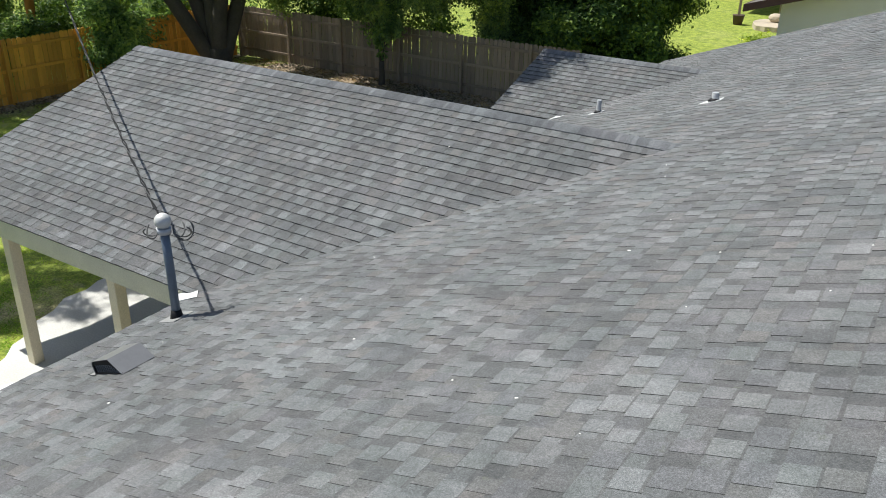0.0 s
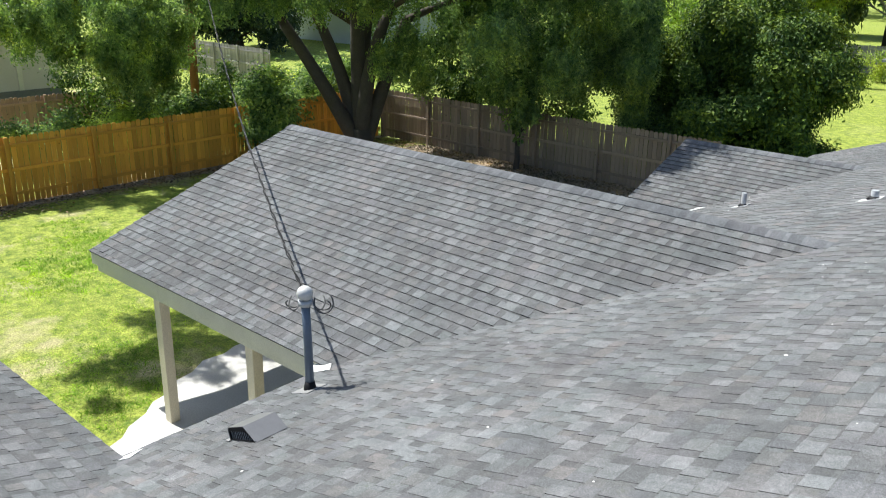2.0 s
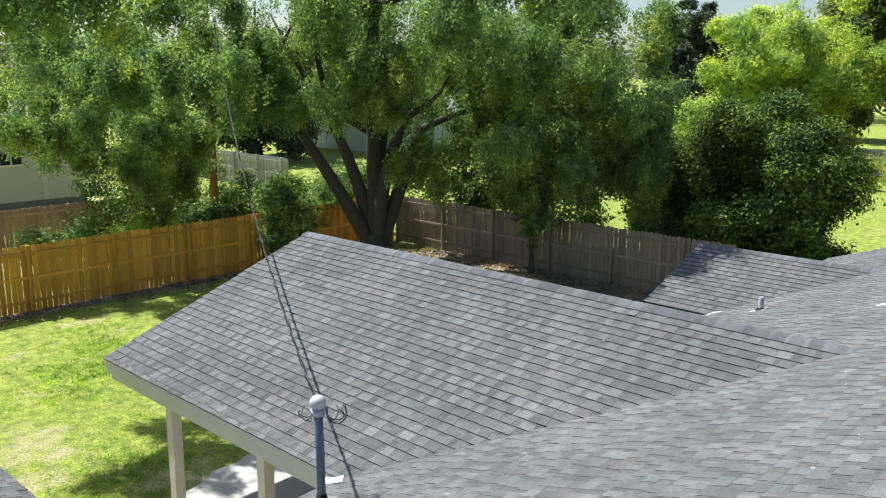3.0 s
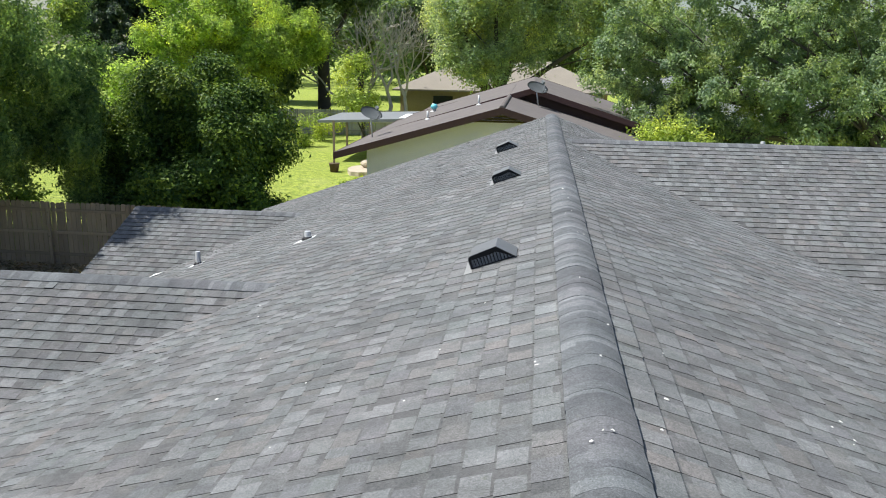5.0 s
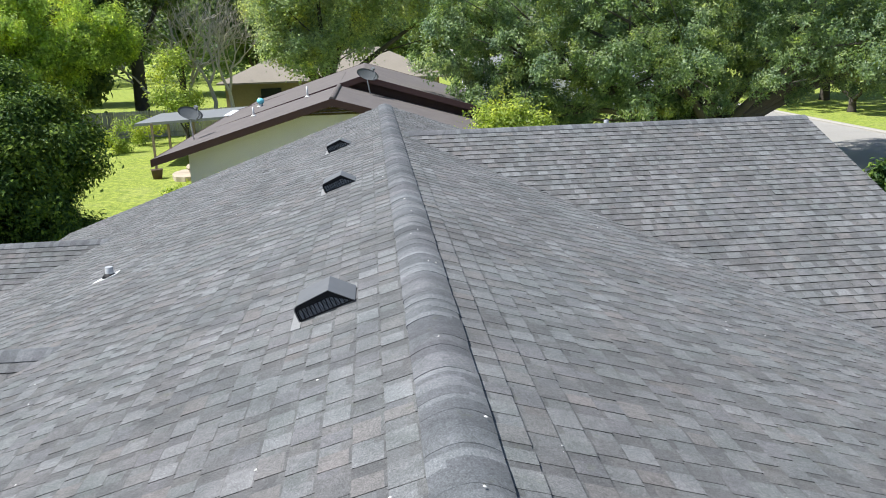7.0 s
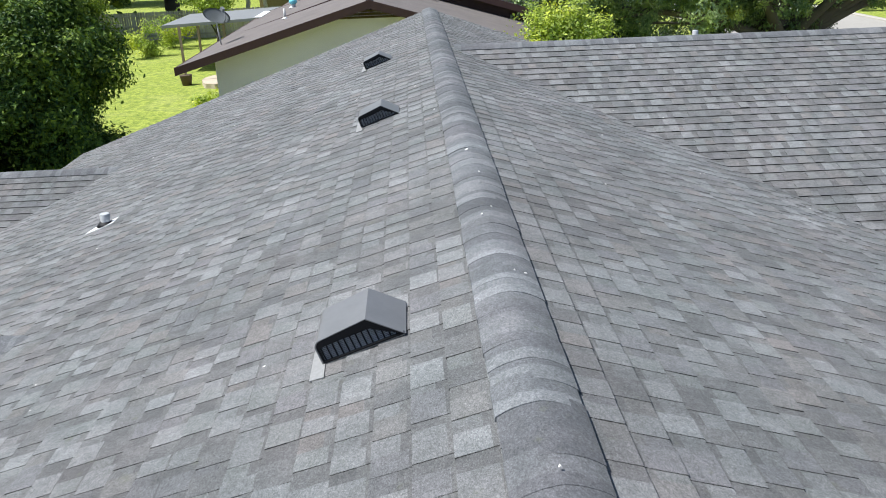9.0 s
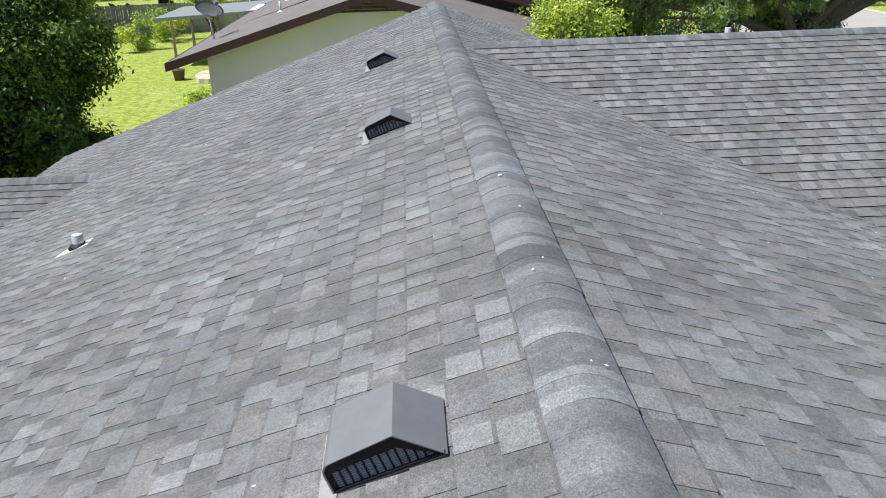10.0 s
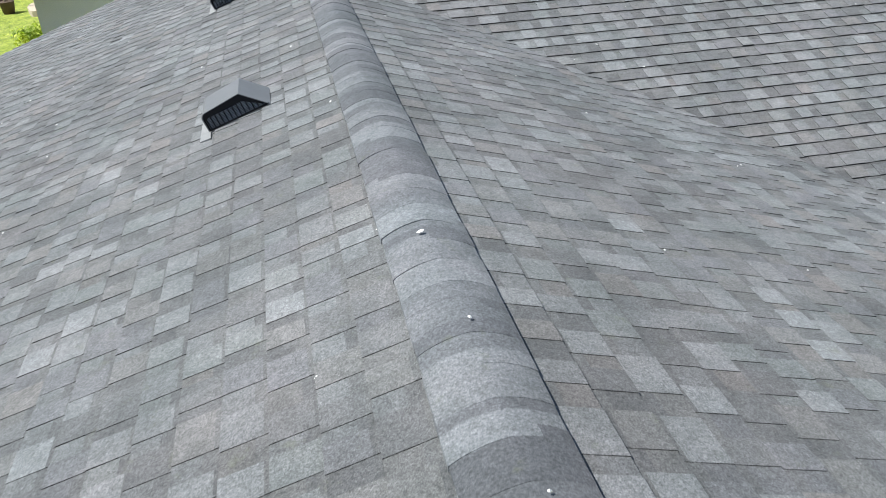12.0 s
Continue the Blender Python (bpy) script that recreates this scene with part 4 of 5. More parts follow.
def satellite_dish(at, yaw, pole_h):
    d = thing("satellite_dish", "dark grey oval satellite dish on a bent bracket", "satellite dish", at, "dishes on the neighbour's roof")
    part("bracket", tube(bmesh.new(), [(0.12, -0.1, -0.02), (0.06, -0.05, pole_h * 0.6), (0.05 * math.cos(yaw), 0.05 * math.sin(yaw), pole_h)], [0.025, 0.025, 0.025], 10), M_LEAD, d)
    bm = bmesh.new()
    rings = []
    for k in range(6):
        r = k / 5
        rings.append([bm.verts.new((0.40 * r * math.cos(a), 0.46 * r * math.sin(a), 0.09 * r * r)) for a in [2 * math.pi * i / 24 for i in range(24)]] if k else [bm.verts.new((0, 0, 0))])
    for i in range(24):
        bm.faces.new((rings[0][0], rings[1][i], rings[1][(i + 1) % 24]))
    for r0, r1 in zip(rings[1:], rings[2:]):
        for i in range(24):
            bm.faces.new((r0[i], r1[i], r1[(i + 1) % 24], r0[(i + 1) % 24])).smooth = True
    bmesh.ops.solidify(bm, geom=bm.faces[:], thickness=0.012)
    face = Matrix.Translation((0.05 * math.cos(yaw), 0.05 * math.sin(yaw), pole_h + 0.1)) @ pose(0, 0, 0, 0, 0, math.degrees(yaw)) @ pose(0, 0, 0, 0, 34, 0)
    bm.transform(face)
    part("reflector", bm, M_DISH, d)
    bm = tube(bmesh.new(), [(0.38, 0, 0.06), (0.42, 0, 0.30), (0.20, 0, 0.46)], [0.016, 0.016, 0.016], 8)
    add_box(bm, (0.10, -0.05, 0.40), (0.22, 0.05, 0.50))
    bm.transform(face)
    part("feed_arm", bm, M_DISH, d)
    return d


satellite_dish((-6.55, 31.5, neighbour_z(-6.55)), -0.7, 0.78)
satellite_dish((-0.32, 34.6, neighbour_z(-1.4) - 0.29 * 1.08), -0.9, 0.55)

shed = thing("patio_cover", "low grey sheet roof on timber posts beside the lawn", "patio cover", (0, 0, 0))
bm = bmesh.new()
extrude_profile(bm, [(-12.3, 2.27), (-6.2, 2.52), (-6.2, 2.38), (-12.3, 2.13)], 45.3, 51.0)
part("roof", bm, M_GREY_ROOF, shed)
for x, y in ((-9.4, 45.6), (-11.9, 50.7), (-6.6, 50.7)):
    part("post", box((x - 0.06, y - 0.06, 0), (x + 0.06, y + 0.06, 2.27 + (x + 12.3) * 0.041 - 0.15)), M_OLD_FENCE, shed)
pot = thing("plant_pot", "dark brown clay pot on the lawn beside a post", "plant pot", (-10.45, 41.5, 0))
part("body", tube(bmesh.new(), [(0, 0, -0.01), (0, 0, 0.42), (0, 0, 0.46)], [0.20, 0.27, 0.29], 16), M_CLAY, pot)
part("post", box((-0.05, -0.05, 0.40), (0.05, 0.05, 2.6)), M_OLD_FENCE, pot)
slab2 = part("stone_slab", prism(ragged(-8.9, 41.6, 0.85, 1.4, 24, 4.0), -0.02, 0.22), M_STONE)
tagged(slab2, "pale flat stone lying on the lawn", "stone")
bm = bmesh.new()
bmesh.ops.create_icosphere(bm, subdivisions=2, radius=0.32, matrix=Matrix.Translation((-8.8, 42.0, 0.40)) @ Matrix.Diagonal((1.2, 1, 0.75, 1)))
for v in bm.verts:
    v.co += 0.05 * noise.noise_vector(v.co * 3)
tagged(part("rock", bm, M_STONE), "pale rounded rock on the flat stone", "rock")

far = thing("far_house", "distant tan house with a pale tan roof behind oaks", "house", (0, 0, 0), turn=(0, 0, 90))
def hip_block(parent, x0, x1, y0, y1, eave, top, over, wall_material, roof_material):
    """A house with a hipped roof: ridge along y, four slopes, eaves, walls."""
    mid, run = (x0 + x1) / 2, (x1 - x0) / 2
    a, b = (mid, y0 + run, top), (mid, y1 - run, top)
    c = [(x0, y0, eave), (x1, y0, eave), (x1, y1, eave), (x0, y1, eave)]
    for poly in ((c[3], c[0], a, b), (c[0], c[1], a), (c[1], c[2], b, a), (c[2], c[3], b)):
        bm = bmesh.new()
        hi = [bm.verts.new(p) for p in poly]
        lo = [bm.verts.new((p[0], p[1], p[2] - 0.14)) for p in poly]
        bm.faces.new(hi)
        bm.faces.new(lo[::-1])
        for i in range(len(poly)):
            j = (i + 1) % len(poly)
            bm.faces.new((hi[i], lo[i], lo[j], hi[j]))
        part("roof", bm, roof_material, parent)
    for lo, hi in (((x0 + over, y0 + over), (x0 + over + 0.15, y1 - over)), ((x1 - over - 0.15, y0 + over), (x1 - over, y1 - over)),
                   ((x0 + over + 0.15, y0 + over), (x1 - over - 0.15, y0 + over + 0.15)), ((x0 + over + 0.15, y1 - over - 0.15), (x1 - over - 0.15, y1 - over))):
        part("wall", box((*lo, 0.0), (*hi, eave)), wall_material, parent)


hip_block(far, 72.0, 83.0, -6.2, 12.8, 2.75, 5.2, 0.6, M_TAN_WALL, M_TAN_ROOF)
part("window", box((72.52, 7.6, 1.1), (72.59, 9.3, 2.2)), M_GLASS_DARK, far)
west = thing("west_house", "cream house with a pale roof beyond the back yard", "house", (0, 0, 0))
gable_block(west, -47.0, -38.0, 0.0, 17.0, -42.5, 3.72, 5.1, 0.5, M_WALL, M_PALE_ROOF, M_WHITE)
part("foundation", box((-38.56, 0.6, 0.0), (-38.46, 16.4, 0.86)), M_SHADE_STONE, west, "dark grey-green foundation course")
win = part("window", box((-38.52, 12.88, 2.5), (-38.43, 13.74, 3.02)), M_GLASS_DARK, west)
part("window_frame", box((-38.50, 12.80, 2.43), (-38.42, 13.82, 2.49)), M_WHITE, win)
part("window_frame", box((-38.50, 13.28, 2.5), (-38.42, 13.33, 3.02)), M_WHITE, win)
part("corner_board", box((-38.53, 14.55, 0.86), (-38.44, 14.75, 3.55)), M_FASCIA, west)
back = thing("back_house", "pale blue-grey house glimpsed behind the big tree", "house", (0, 0, 0))
gable_block(back, -66.0, -50.0, 45.5, 60.0, -58.0, 3.2, 4.8, 0.5, M_BLUE_WALL, M_GREY_ROOF, M_WHITE)
street = thing("street_house", "pale house across the street glimpsed through the oak", "house", (0, 0, 0))
gable_block(street, 8.0, 24.0, 70.0, 82.0, 16.0, 2.8, 5.2, 0.5, M_NB_WALL, M_GREY_ROOF, M_WHITE)

# ---- trees and shrubs ----
def leaf_cards(rng, centres, out, size, flat=0.5, droop=0.0):
    """A bent-looking diamond leaf at each centre, turned at random."""
    n = len(centres)
    nrm = rng.normal(size=(n, 3)) * 0.5 + out * 1.0
    nrm[:, 2] += flat
    nrm /= np.linalg.norm(nrm, axis=1)[:, None]
    a = rng.normal(size=(n, 3))
    a[:, 2] -= droop
    a -= nrm * (a * nrm).sum(1)[:, None]
    a /= np.linalg.norm(a, axis=1)[:, None]
    b = np.cross(nrm, a)
    ln = (size * rng.uniform(0.65, 1.35, n))[:, None]
    wd = ln * rng.uniform(0.38, 0.6, n)[:, None]
    fold = nrm * ln * 0.12
    return np.stack([centres - a * ln * 0.5, centres + b * wd * 0.5 + fold, centres + a * ln * 0.5, centres - b * wd * 0.5 + fold], axis=1)


def crown_points(rng, blobs, n, clump, strand=0.0, hollow=0.45, per_clump=60, dense=1.0, inner=0.2):
    """Leaf places: clumps spread over lumpy blobs (x, y, z, rx, ry, rz), with gaps between the clumps."""
    vol = np.array([(b[3] * b[4] * b[5]) ** 0.667 for b in blobs])
    share = rng.multinomial(n, vol / vol.sum())
    out, way = [], []
    for b, m in zip(blobs, share):
        per = per_clump
        k = max(m // per, 1)
        mean = (b[3] + b[4] + b[5]) / 3
        boughs = max(4, int(3.6 * dense * mean ** 1.25))
        w = rng.normal(size=(boughs, 3))
        w /= np.linalg.norm(w, axis=1)[:, None]
        r = (hollow + (1 - hollow) * rng.random(boughs) ** 0.5) * rng.uniform(0.82, 1.12, boughs)
        tips = np.array(b[:3]) + w * r[:, None] * np.array(b[3:6])
        pick = rng.integers(0, boughs, k)
        dome = rng.normal(size=(k, 3)) + np.array([0, 0, 0.45])
        dome /= np.linalg.norm(dome, axis=1)[:, None]
        size = (0.20 * mean + 0.16) * rng.uniform(0.7, 1.25, boughs)[pick]
        spread = dome * (size * rng.uniform(0.35 if strand > 1 else 0.6, 1.15 if strand > 1 else 1.05, k))[:, None] * np.array([1, 1, 0.72])
        c = tips[pick] + spread
        deep = rng.random(k) < inner          # leaves inside, which close the crown
        q = rng.normal(size=(k, 3))
        c[deep] = (np.array(b[:3]) + q / np.linalg.norm(q, axis=1)[:, None] * (0.75 * rng.random((k, 1)) ** 0.5) * np.array(b[3:6]))[deep]
        v = w[pick] * 0.35 + dome * 0.75
        v /= np.linalg.norm(v, axis=1)[:, None] + 1e-6
        off = rng.normal(size=(k, per, 3)) * clump
        if strand:
            f = rng.random((k, per, 1))
            ln = rng.uniform(0.3, 1.0, (k, 1, 1)) * strand
            off = off * np.array([0.45, 0.45, 0.4]) - np.concatenate([np.zeros((k, per, 2)), f * ln], axis=2)
        out.append((c[:, None, :] + off).reshape(-1, 3))
        w = v[:, None, :] * 0.85 + off / clump * 0.3
        way.append((w / (np.linalg.norm(w, axis=2)[:, :, None] + 1e-6)).reshape(-1, 3))
    return np.concatenate(out), np.concatenate(way)


def limb(bm, rng, p, q, r0, r1, bend=0.12, sides=8, n=6):
    p, q = Vector(p), Vector(q)
    ln = (q - p).length
    k = Vector((rng.normal(), rng.normal(), abs(rng.normal()) * 0.5)) * bend * ln
    pts = [p.lerp(q, i / n) + k * math.sin(math.pi * i / n) for i in range(n + 1)]
    tube(bm, pts, [r0 + (r1 - r0) * i / n for i in range(n + 1)], sides)
    return pts


def tree(name, label, category, base, blobs, leaves, size, material, trunk=0.3, stems=1, fork=1.5, seed=0, clump=0.28, strand=0.0, hollow=0.45, bark=None, twigs=2, floor=0.25, flat=0.5, per_clump=60, limbs=None, dense=1.0, inner=0.2):
    rng = np.random.default_rng(seed)
    t = thing(name, label, category, base)
    bx, by, bz = base
    bm = bmesh.new()
    if trunk:
        starts = []
        lean = rng.uniform(0, 6.28)
        if fork > 0.4:
            tube(bm, [(0, 0, -0.2), (0, 0, 0.15), (0.02, 0.0, fork * 0.5), (0, 0, fork)], [trunk * 1.5, trunk * 1.15, trunk, trunk * (0.98 if stems > 1 else 0.9)], 14)
        split = trunk > 0.2 and fork > 0.4
        for ends in limbs or ():
            lb = bmesh.new()
            pts = limb(lb, rng, (0, 0, 0.2), Vector(ends[0]), trunk * 0.72, trunk * 0.42, 0.05, 12, 8)
            stem = part("limb", lb, bark or M_BARK, t)
            for e in ends[1:]:
                lb = bmesh.new()
                limb(lb, rng, pts[-1 if e[2] > ends[0][2] else 6], Vector(e), trunk * 0.36, trunk * 0.08, 0.10, 9, 8)
                part("branch", lb, bark or M_BARK, stem)
        for i, b in enumerate(blobs if limbs is None else ()):
            c = Vector((b[0] - bx, b[1] - by, b[2] - bz))
            a = lean + i * 2.4
            foot = Vector((math.cos(a) * trunk * 0.45, math.sin(a) * trunk * 0.45, fork * 0.85 if fork > 0.4 else 0.0))
            lb = bmesh.new() if split else bm
            pts = limb(lb, rng, foot, c, trunk * (0.62 if stems > 1 else 0.45), trunk * 0.14, 0.08, 9, 8)
            stem = part("limb", lb, bark or M_BARK, t) if split else None
            for _ in range(twigs):
                j = int(rng.integers(3, 8))
                v = rng.normal(size=3)
                v /= np.linalg.norm(v)
                e = c + Vector((v[0] * b[3] * 0.8, v[1] * b[4] * 0.8, v[2] * b[5] * 0.75))
                lb = bmesh.new() if split else bm
                limb(lb, rng, pts[j], e, trunk * 0.16, trunk * 0.03, 0.08, 6, 5)
                if split:
                    part("branch", lb, bark or M_BARK, stem)
        part("trunk", bm, bark or M_BARK, t)
    pts, way = crown_points(rng, blobs, leaves, clump, strand, hollow, per_clump, dense, inner)
    high = pts[:, 2] > floor
    co = leaf_cards(rng, pts[high], way[high], size, flat, droop=0.8 if strand else 0.2) - np.array(base)
    part("crown", quads("crown", co, material), None, t, kind="stuff")
    return t


# High clumps towards the house are unseen, added to shade roof, lawn and patio.
E_BLOBS = [(-20.8, 18.6, 8.9, 3.8, 3.6, 2.5), (-17.0, 20.0, 6.4, 3.8, 3.4, 3.2), (-24.0, 12.7, 6.6, 2.9, 2.9, 2.8), (-26.9, 9.9, 6.7, 2.0, 2.6, 2.2),
           (-22.5, 22.5, 7.6, 4.2, 3.8, 3.6), (-15.2, 21.8, 4.9, 2.7, 2.2, 2.6), (-18.4, 22.8, 4.6, 2.6, 2.0, 2.2), (-24.5, 17.0, 8.2, 2.8, 2.8, 2.2),
           (-26.0, 12.4, 5.2, 2.0, 2.4, 1.9), (-15.4, 24.2, 6.4, 2.0, 2.2, 2.8), (-11.6, 15.0, 8.8, 1.1, 1.5, 0.5), (-11.9, 14.0, 8.5, 0.8, 0.8, 0.4), (-11.0, 14.8, 8.7, 0.9, 1.1, 0.4),
           (-18.7, 6.0, 8.7, 1.7, 1.5, 0.8), (-13.4, 15.2, 9.2, 1.9, 1.6, 1.2), (-15.7, 8.9, 8.9, 1.0, 0.9, 0.6), (-18.6, 6.6, 8.7, 1.2, 1.3, 0.5), (-17.3, 6.4, 8.7, 0.9, 1.7, 0.45),
           (-19.6, 20.2, 4.1, 1.2, 1.2, 1.5), (-21.3, 18.2, 5.6, 1.2, 1.2, 0.9), (-14.9, 22.9, 3.3, 2.1, 1.5, 1.5), (-18.6, 23.0, 3.5, 2.0, 1.5, 1.5), (-16.4, 21.7, 3.0, 1.3, 1.0, 1.2), (-26.6, 13.3, 3.7, 1.5, 1.5, 1.5), (-25.6, 11.0, 4.9, 1.1, 1.2, 1.0),
           (-27.4, 14.5, 4.2, 1.6, 1.6, 2.0), (-26.4, 22.0, 7.6, 2.2, 2.0, 1.4), (-23.6, 25.0, 6.4, 2.4, 1.8, 1.6), (-20.2, 25.4, 5.8, 2.2, 1.8, 1.9),
           (-22.6, 15.9, 6.1, 1.5, 1.5, 1.3), (-20.2, 17.0, 6.4, 1.5, 1.4, 1.3), (-18.6, 18.6, 4.9, 1.2, 1.2, 1.5), (-25.2, 13.5, 4.7, 1.2, 1.2, 1.9), (-23.4, 15.4, 7.6, 1.6, 1.8, 1.3), (-21.1, 13.5, 6.2, 1.3, 1.3, 0.9), (-21.4, 12.1, 7.0, 1.3, 1.3, 0.9), (-19.8, 16.8, 5.8, 1.1, 1.1, 1.0), (-19.3, 18.0, 6.7, 1.3, 1.3, 1.1), (-14.0, 22.2, 5.3, 1.5, 1.4, 1.5), (-13.3, 22.9, 4.2, 1.1, 1.1, 1.3), (-17.0, 23.6, 3.6, 1.6, 1.2, 1.3), (-16.6, 6.1, 7.8, 1.0, 1.4, 0.6), (-16.5, 7.6, 7.9, 0.9, 1.2, 0.6), (-22.2, 14.7, 5.9, 1.4, 1.4, 1.2), (-16.5, 22.0, 8.8, 2.8, 2.6, 2.2), (-14.6, 22.8, 7.4, 1.8, 1.8, 2.0),
           (-29.6, 11.2, 6.2, 2.0, 2.0, 1.9), (-29.2, 12.0, 4.5, 1.4, 1.4, 1.3), (-28.4, 13.2, 3.9, 1.3, 1.3, 1.2), (-26.4, 15.3, 4.3, 1.3, 1.3, 1.5), (-26.9, 14.6, 3.1, 1.0, 1.0, 0.9), (-30.2, 10.5, 5.1, 1.2, 1.2, 0.9),
           (-16.5, 20.6, 5.9, 1.8, 1.6, 1.7), (-15.2, 21.4, 5.0, 1.6, 1.5, 1.5), (-14.6, 21.9, 3.9, 1.2, 1.1, 1.2), (-13.9, 22.4, 5.7, 1.4, 1.3, 1.4), (-13.9, 23.4, 3.5, 1.1, 1.0, 1.3), (-18.0, 21.6, 6.4, 1.7, 1.6, 1.6), (-18.4, 20.4, 7.4, 1.5, 1.4, 1.2),
           (-17.2, 6.0, 8.5, 0.9, 1.3, 0.5), (-17.0, 7.2, 8.5, 0.8, 1.2, 0.5), (-17.2, 5.0, 8.4, 0.9, 1.0, 0.5)]
E_LIMBS = [((-1.6, -1.9, 4.5), (-2.4, -2.9, 7.6), (-1.7, -1.9, 8.2)), ((-0.8, -0.9, 4.3), (-1.0, -1.6, 8.6), (-3.0, -2.0, 8.4)), ((0.2, -0.2, 8.6), (-4.2, -7.0, 8.7), (4.0, -14.0, 8.8), (5.2, -10.4, 8.8), (2.0, -2.6, 10.6), (7.8, -4.4, 9.2)),
           ((0.7, 0.7, 5.0), (3.0, 0.4, 6.4), (-1.0, 3.0, 7.6)), ((0.9, 1.3, 4.6), (3.0, 3.2, 5.4)), ((-0.4, 0.7, 4.2), (-3.0, -2.6, 8.6), (-1.2, 2.8, 7.4))]
tree("elm_tree", "large spreading elm with several dark stems and drooping green foliage", "tree", (-21.6, 19.1, 0.0), E_BLOBS, 610000, 0.105, M_LEAF_ELM, 0.40, 5, 1.0, 41, 0.22, 1.05, 0.6, per_clump=70, limbs=E_LIMBS, dense=0.62, inner=0.1)
tree("young_tree", "slender young tree before the shaded fence", "tree", (-16.6, 21.4, 0.0), [(-16.6, 21.3, 2.6, 0.9, 0.7, 1.3), (-16.3, 21.2, 1.5, 0.5, 0.4, 0.8)], 4200, 0.15, M_LEAF_ELM, 0.09, 1, 0.8, 42, 0.18, 0.5)
tree("mulberry_tree", "dense dark glossy-leaved tree behind the fence", "tree", (-11.6, 26.4, 0.0), [(-11.7, 26.4, 3.0, 3.0, 3.0, 2.6), (-10.4, 26.0, 2.5, 1.5, 1.7, 2.2), (-9.6, 26.2, 2.3, 1.3, 1.3, 2.0), (-10.7, 24.6, 1.3, 1.3, 1.2, 1.3), (-13.4, 26.8, 3.4, 2.2, 2.0, 1.6), (-13.6, 26.8, 2.6, 2.4, 2.4, 2.4), (-16.2, 26.8, 2.8, 2.1, 1.8, 1.5), (-11.4, 25.4, 1.6, 2.7, 2.0, 1.6), (-11.6, 27.0, 4.1, 2.2, 2.2, 1.5), (-9.5, 25.7, 0.9, 1.1, 1.1, 1.0), (-12.6, 24.8, 1.0, 2.0, 1.0, 1.0)], 215000, 0.135, M_LEAF_DARK, 0.22, 3, 0.6, 43, 0.19, 0.0, 0.80, floor=0.05, dense=1.5, inner=0.16)
tree("yellow_tree", "small dull yellow-green tree behind the dark one", "tree", (-15.6, 31.0, 0.0), [(-14.9, 30.8, 4.3, 1.4, 1.2, 1.3), (-16.2, 31.4, 4.0, 1.2, 1.2, 1.5), (-13.8, 30.4, 3.8, 1.1, 1.0, 1.3)], 16000, 0.14, M_LEAF_BRIGHT, 0.10, 2, 1.0, 51, 0.2, 0.0, 0.6)
tree("pecan_tree", "tall bright yellow-green tree in the sun", "tree", (-25.2, 57.2, 0.0), [(-24.2, 58.0, 7.1, 4.0, 5.0, 4.8), (-22.2, 59.0, 5.9, 3.7, 3.7, 3.7), (-25.0, 58.0, 3.5, 4.4, 4.8, 2.6), (-20.5, 60.1, 7.9, 3.8, 4.2, 3.6), (-18.0, 60.9, 6.9, 2.4, 2.6, 2.0)], 150000, 0.22, M_LEAF_BRIGHT, 0.36, 1, 2.8, 44, 0.55, 0.6, 0.65)
tree("tall_tree", "tall tree with a dark straight trunk at the lawn's end", "tree", (-17.3, 66.0, 0.0), [(-17.3, 66, 12.6, 3.6, 3.6, 3.4), (-14.6, 66, 11.0, 2.6, 2.8, 2.2), (-20.0, 66.5, 10.4, 3.2, 3.4, 2.8)], 34000, 0.36, M_LEAF_FAR, 0.48, 1, 6.8, 45, 0.5)
tree("lime_tree", "small sunlit lime-green tree before the bare branches", "tree", (-11.6, 54.0, 0.0), [(-11.9, 54.0, 4.4, 1.1, 1.1, 1.5), (-11.2, 53.8, 2.7, 1.2, 1.2, 1.2), (-12.6, 54.0, 2.9, 0.9, 0.9, 1.3)], 5200, 0.17, M_LEAF_LIME, 0.12, 1, 1.0, 46, 0.30)
tree("oak_tree", "broad grey-green oak behind the neighbour's roof", "tree", (-3.4, 63.0, 0.0), [(-3.6, 63, 10.4, 5.4, 5.0, 4.2), (1.5, 63.5, 10.0, 4.6, 5.0, 4.0), (-6.2, 63.0, 9.0, 3.4, 4.2, 3.2), (5.4, 63.0, 8.2, 3.4, 3.4, 3.0), (-5.4, 62.0, 6.2, 2.6, 2.6, 1.9), (-1.2, 62.0, 6.4, 2.2, 2.4, 1.6), (-5.0, 61.5, 4.9, 1.6, 1.6, 1.5), (-3.2, 61.5, 5.2, 1.3, 1.4, 1.2)], 120000, 0.22, M_LEAF_PALE, 0.42, 3, 2.6, 47, 0.42)
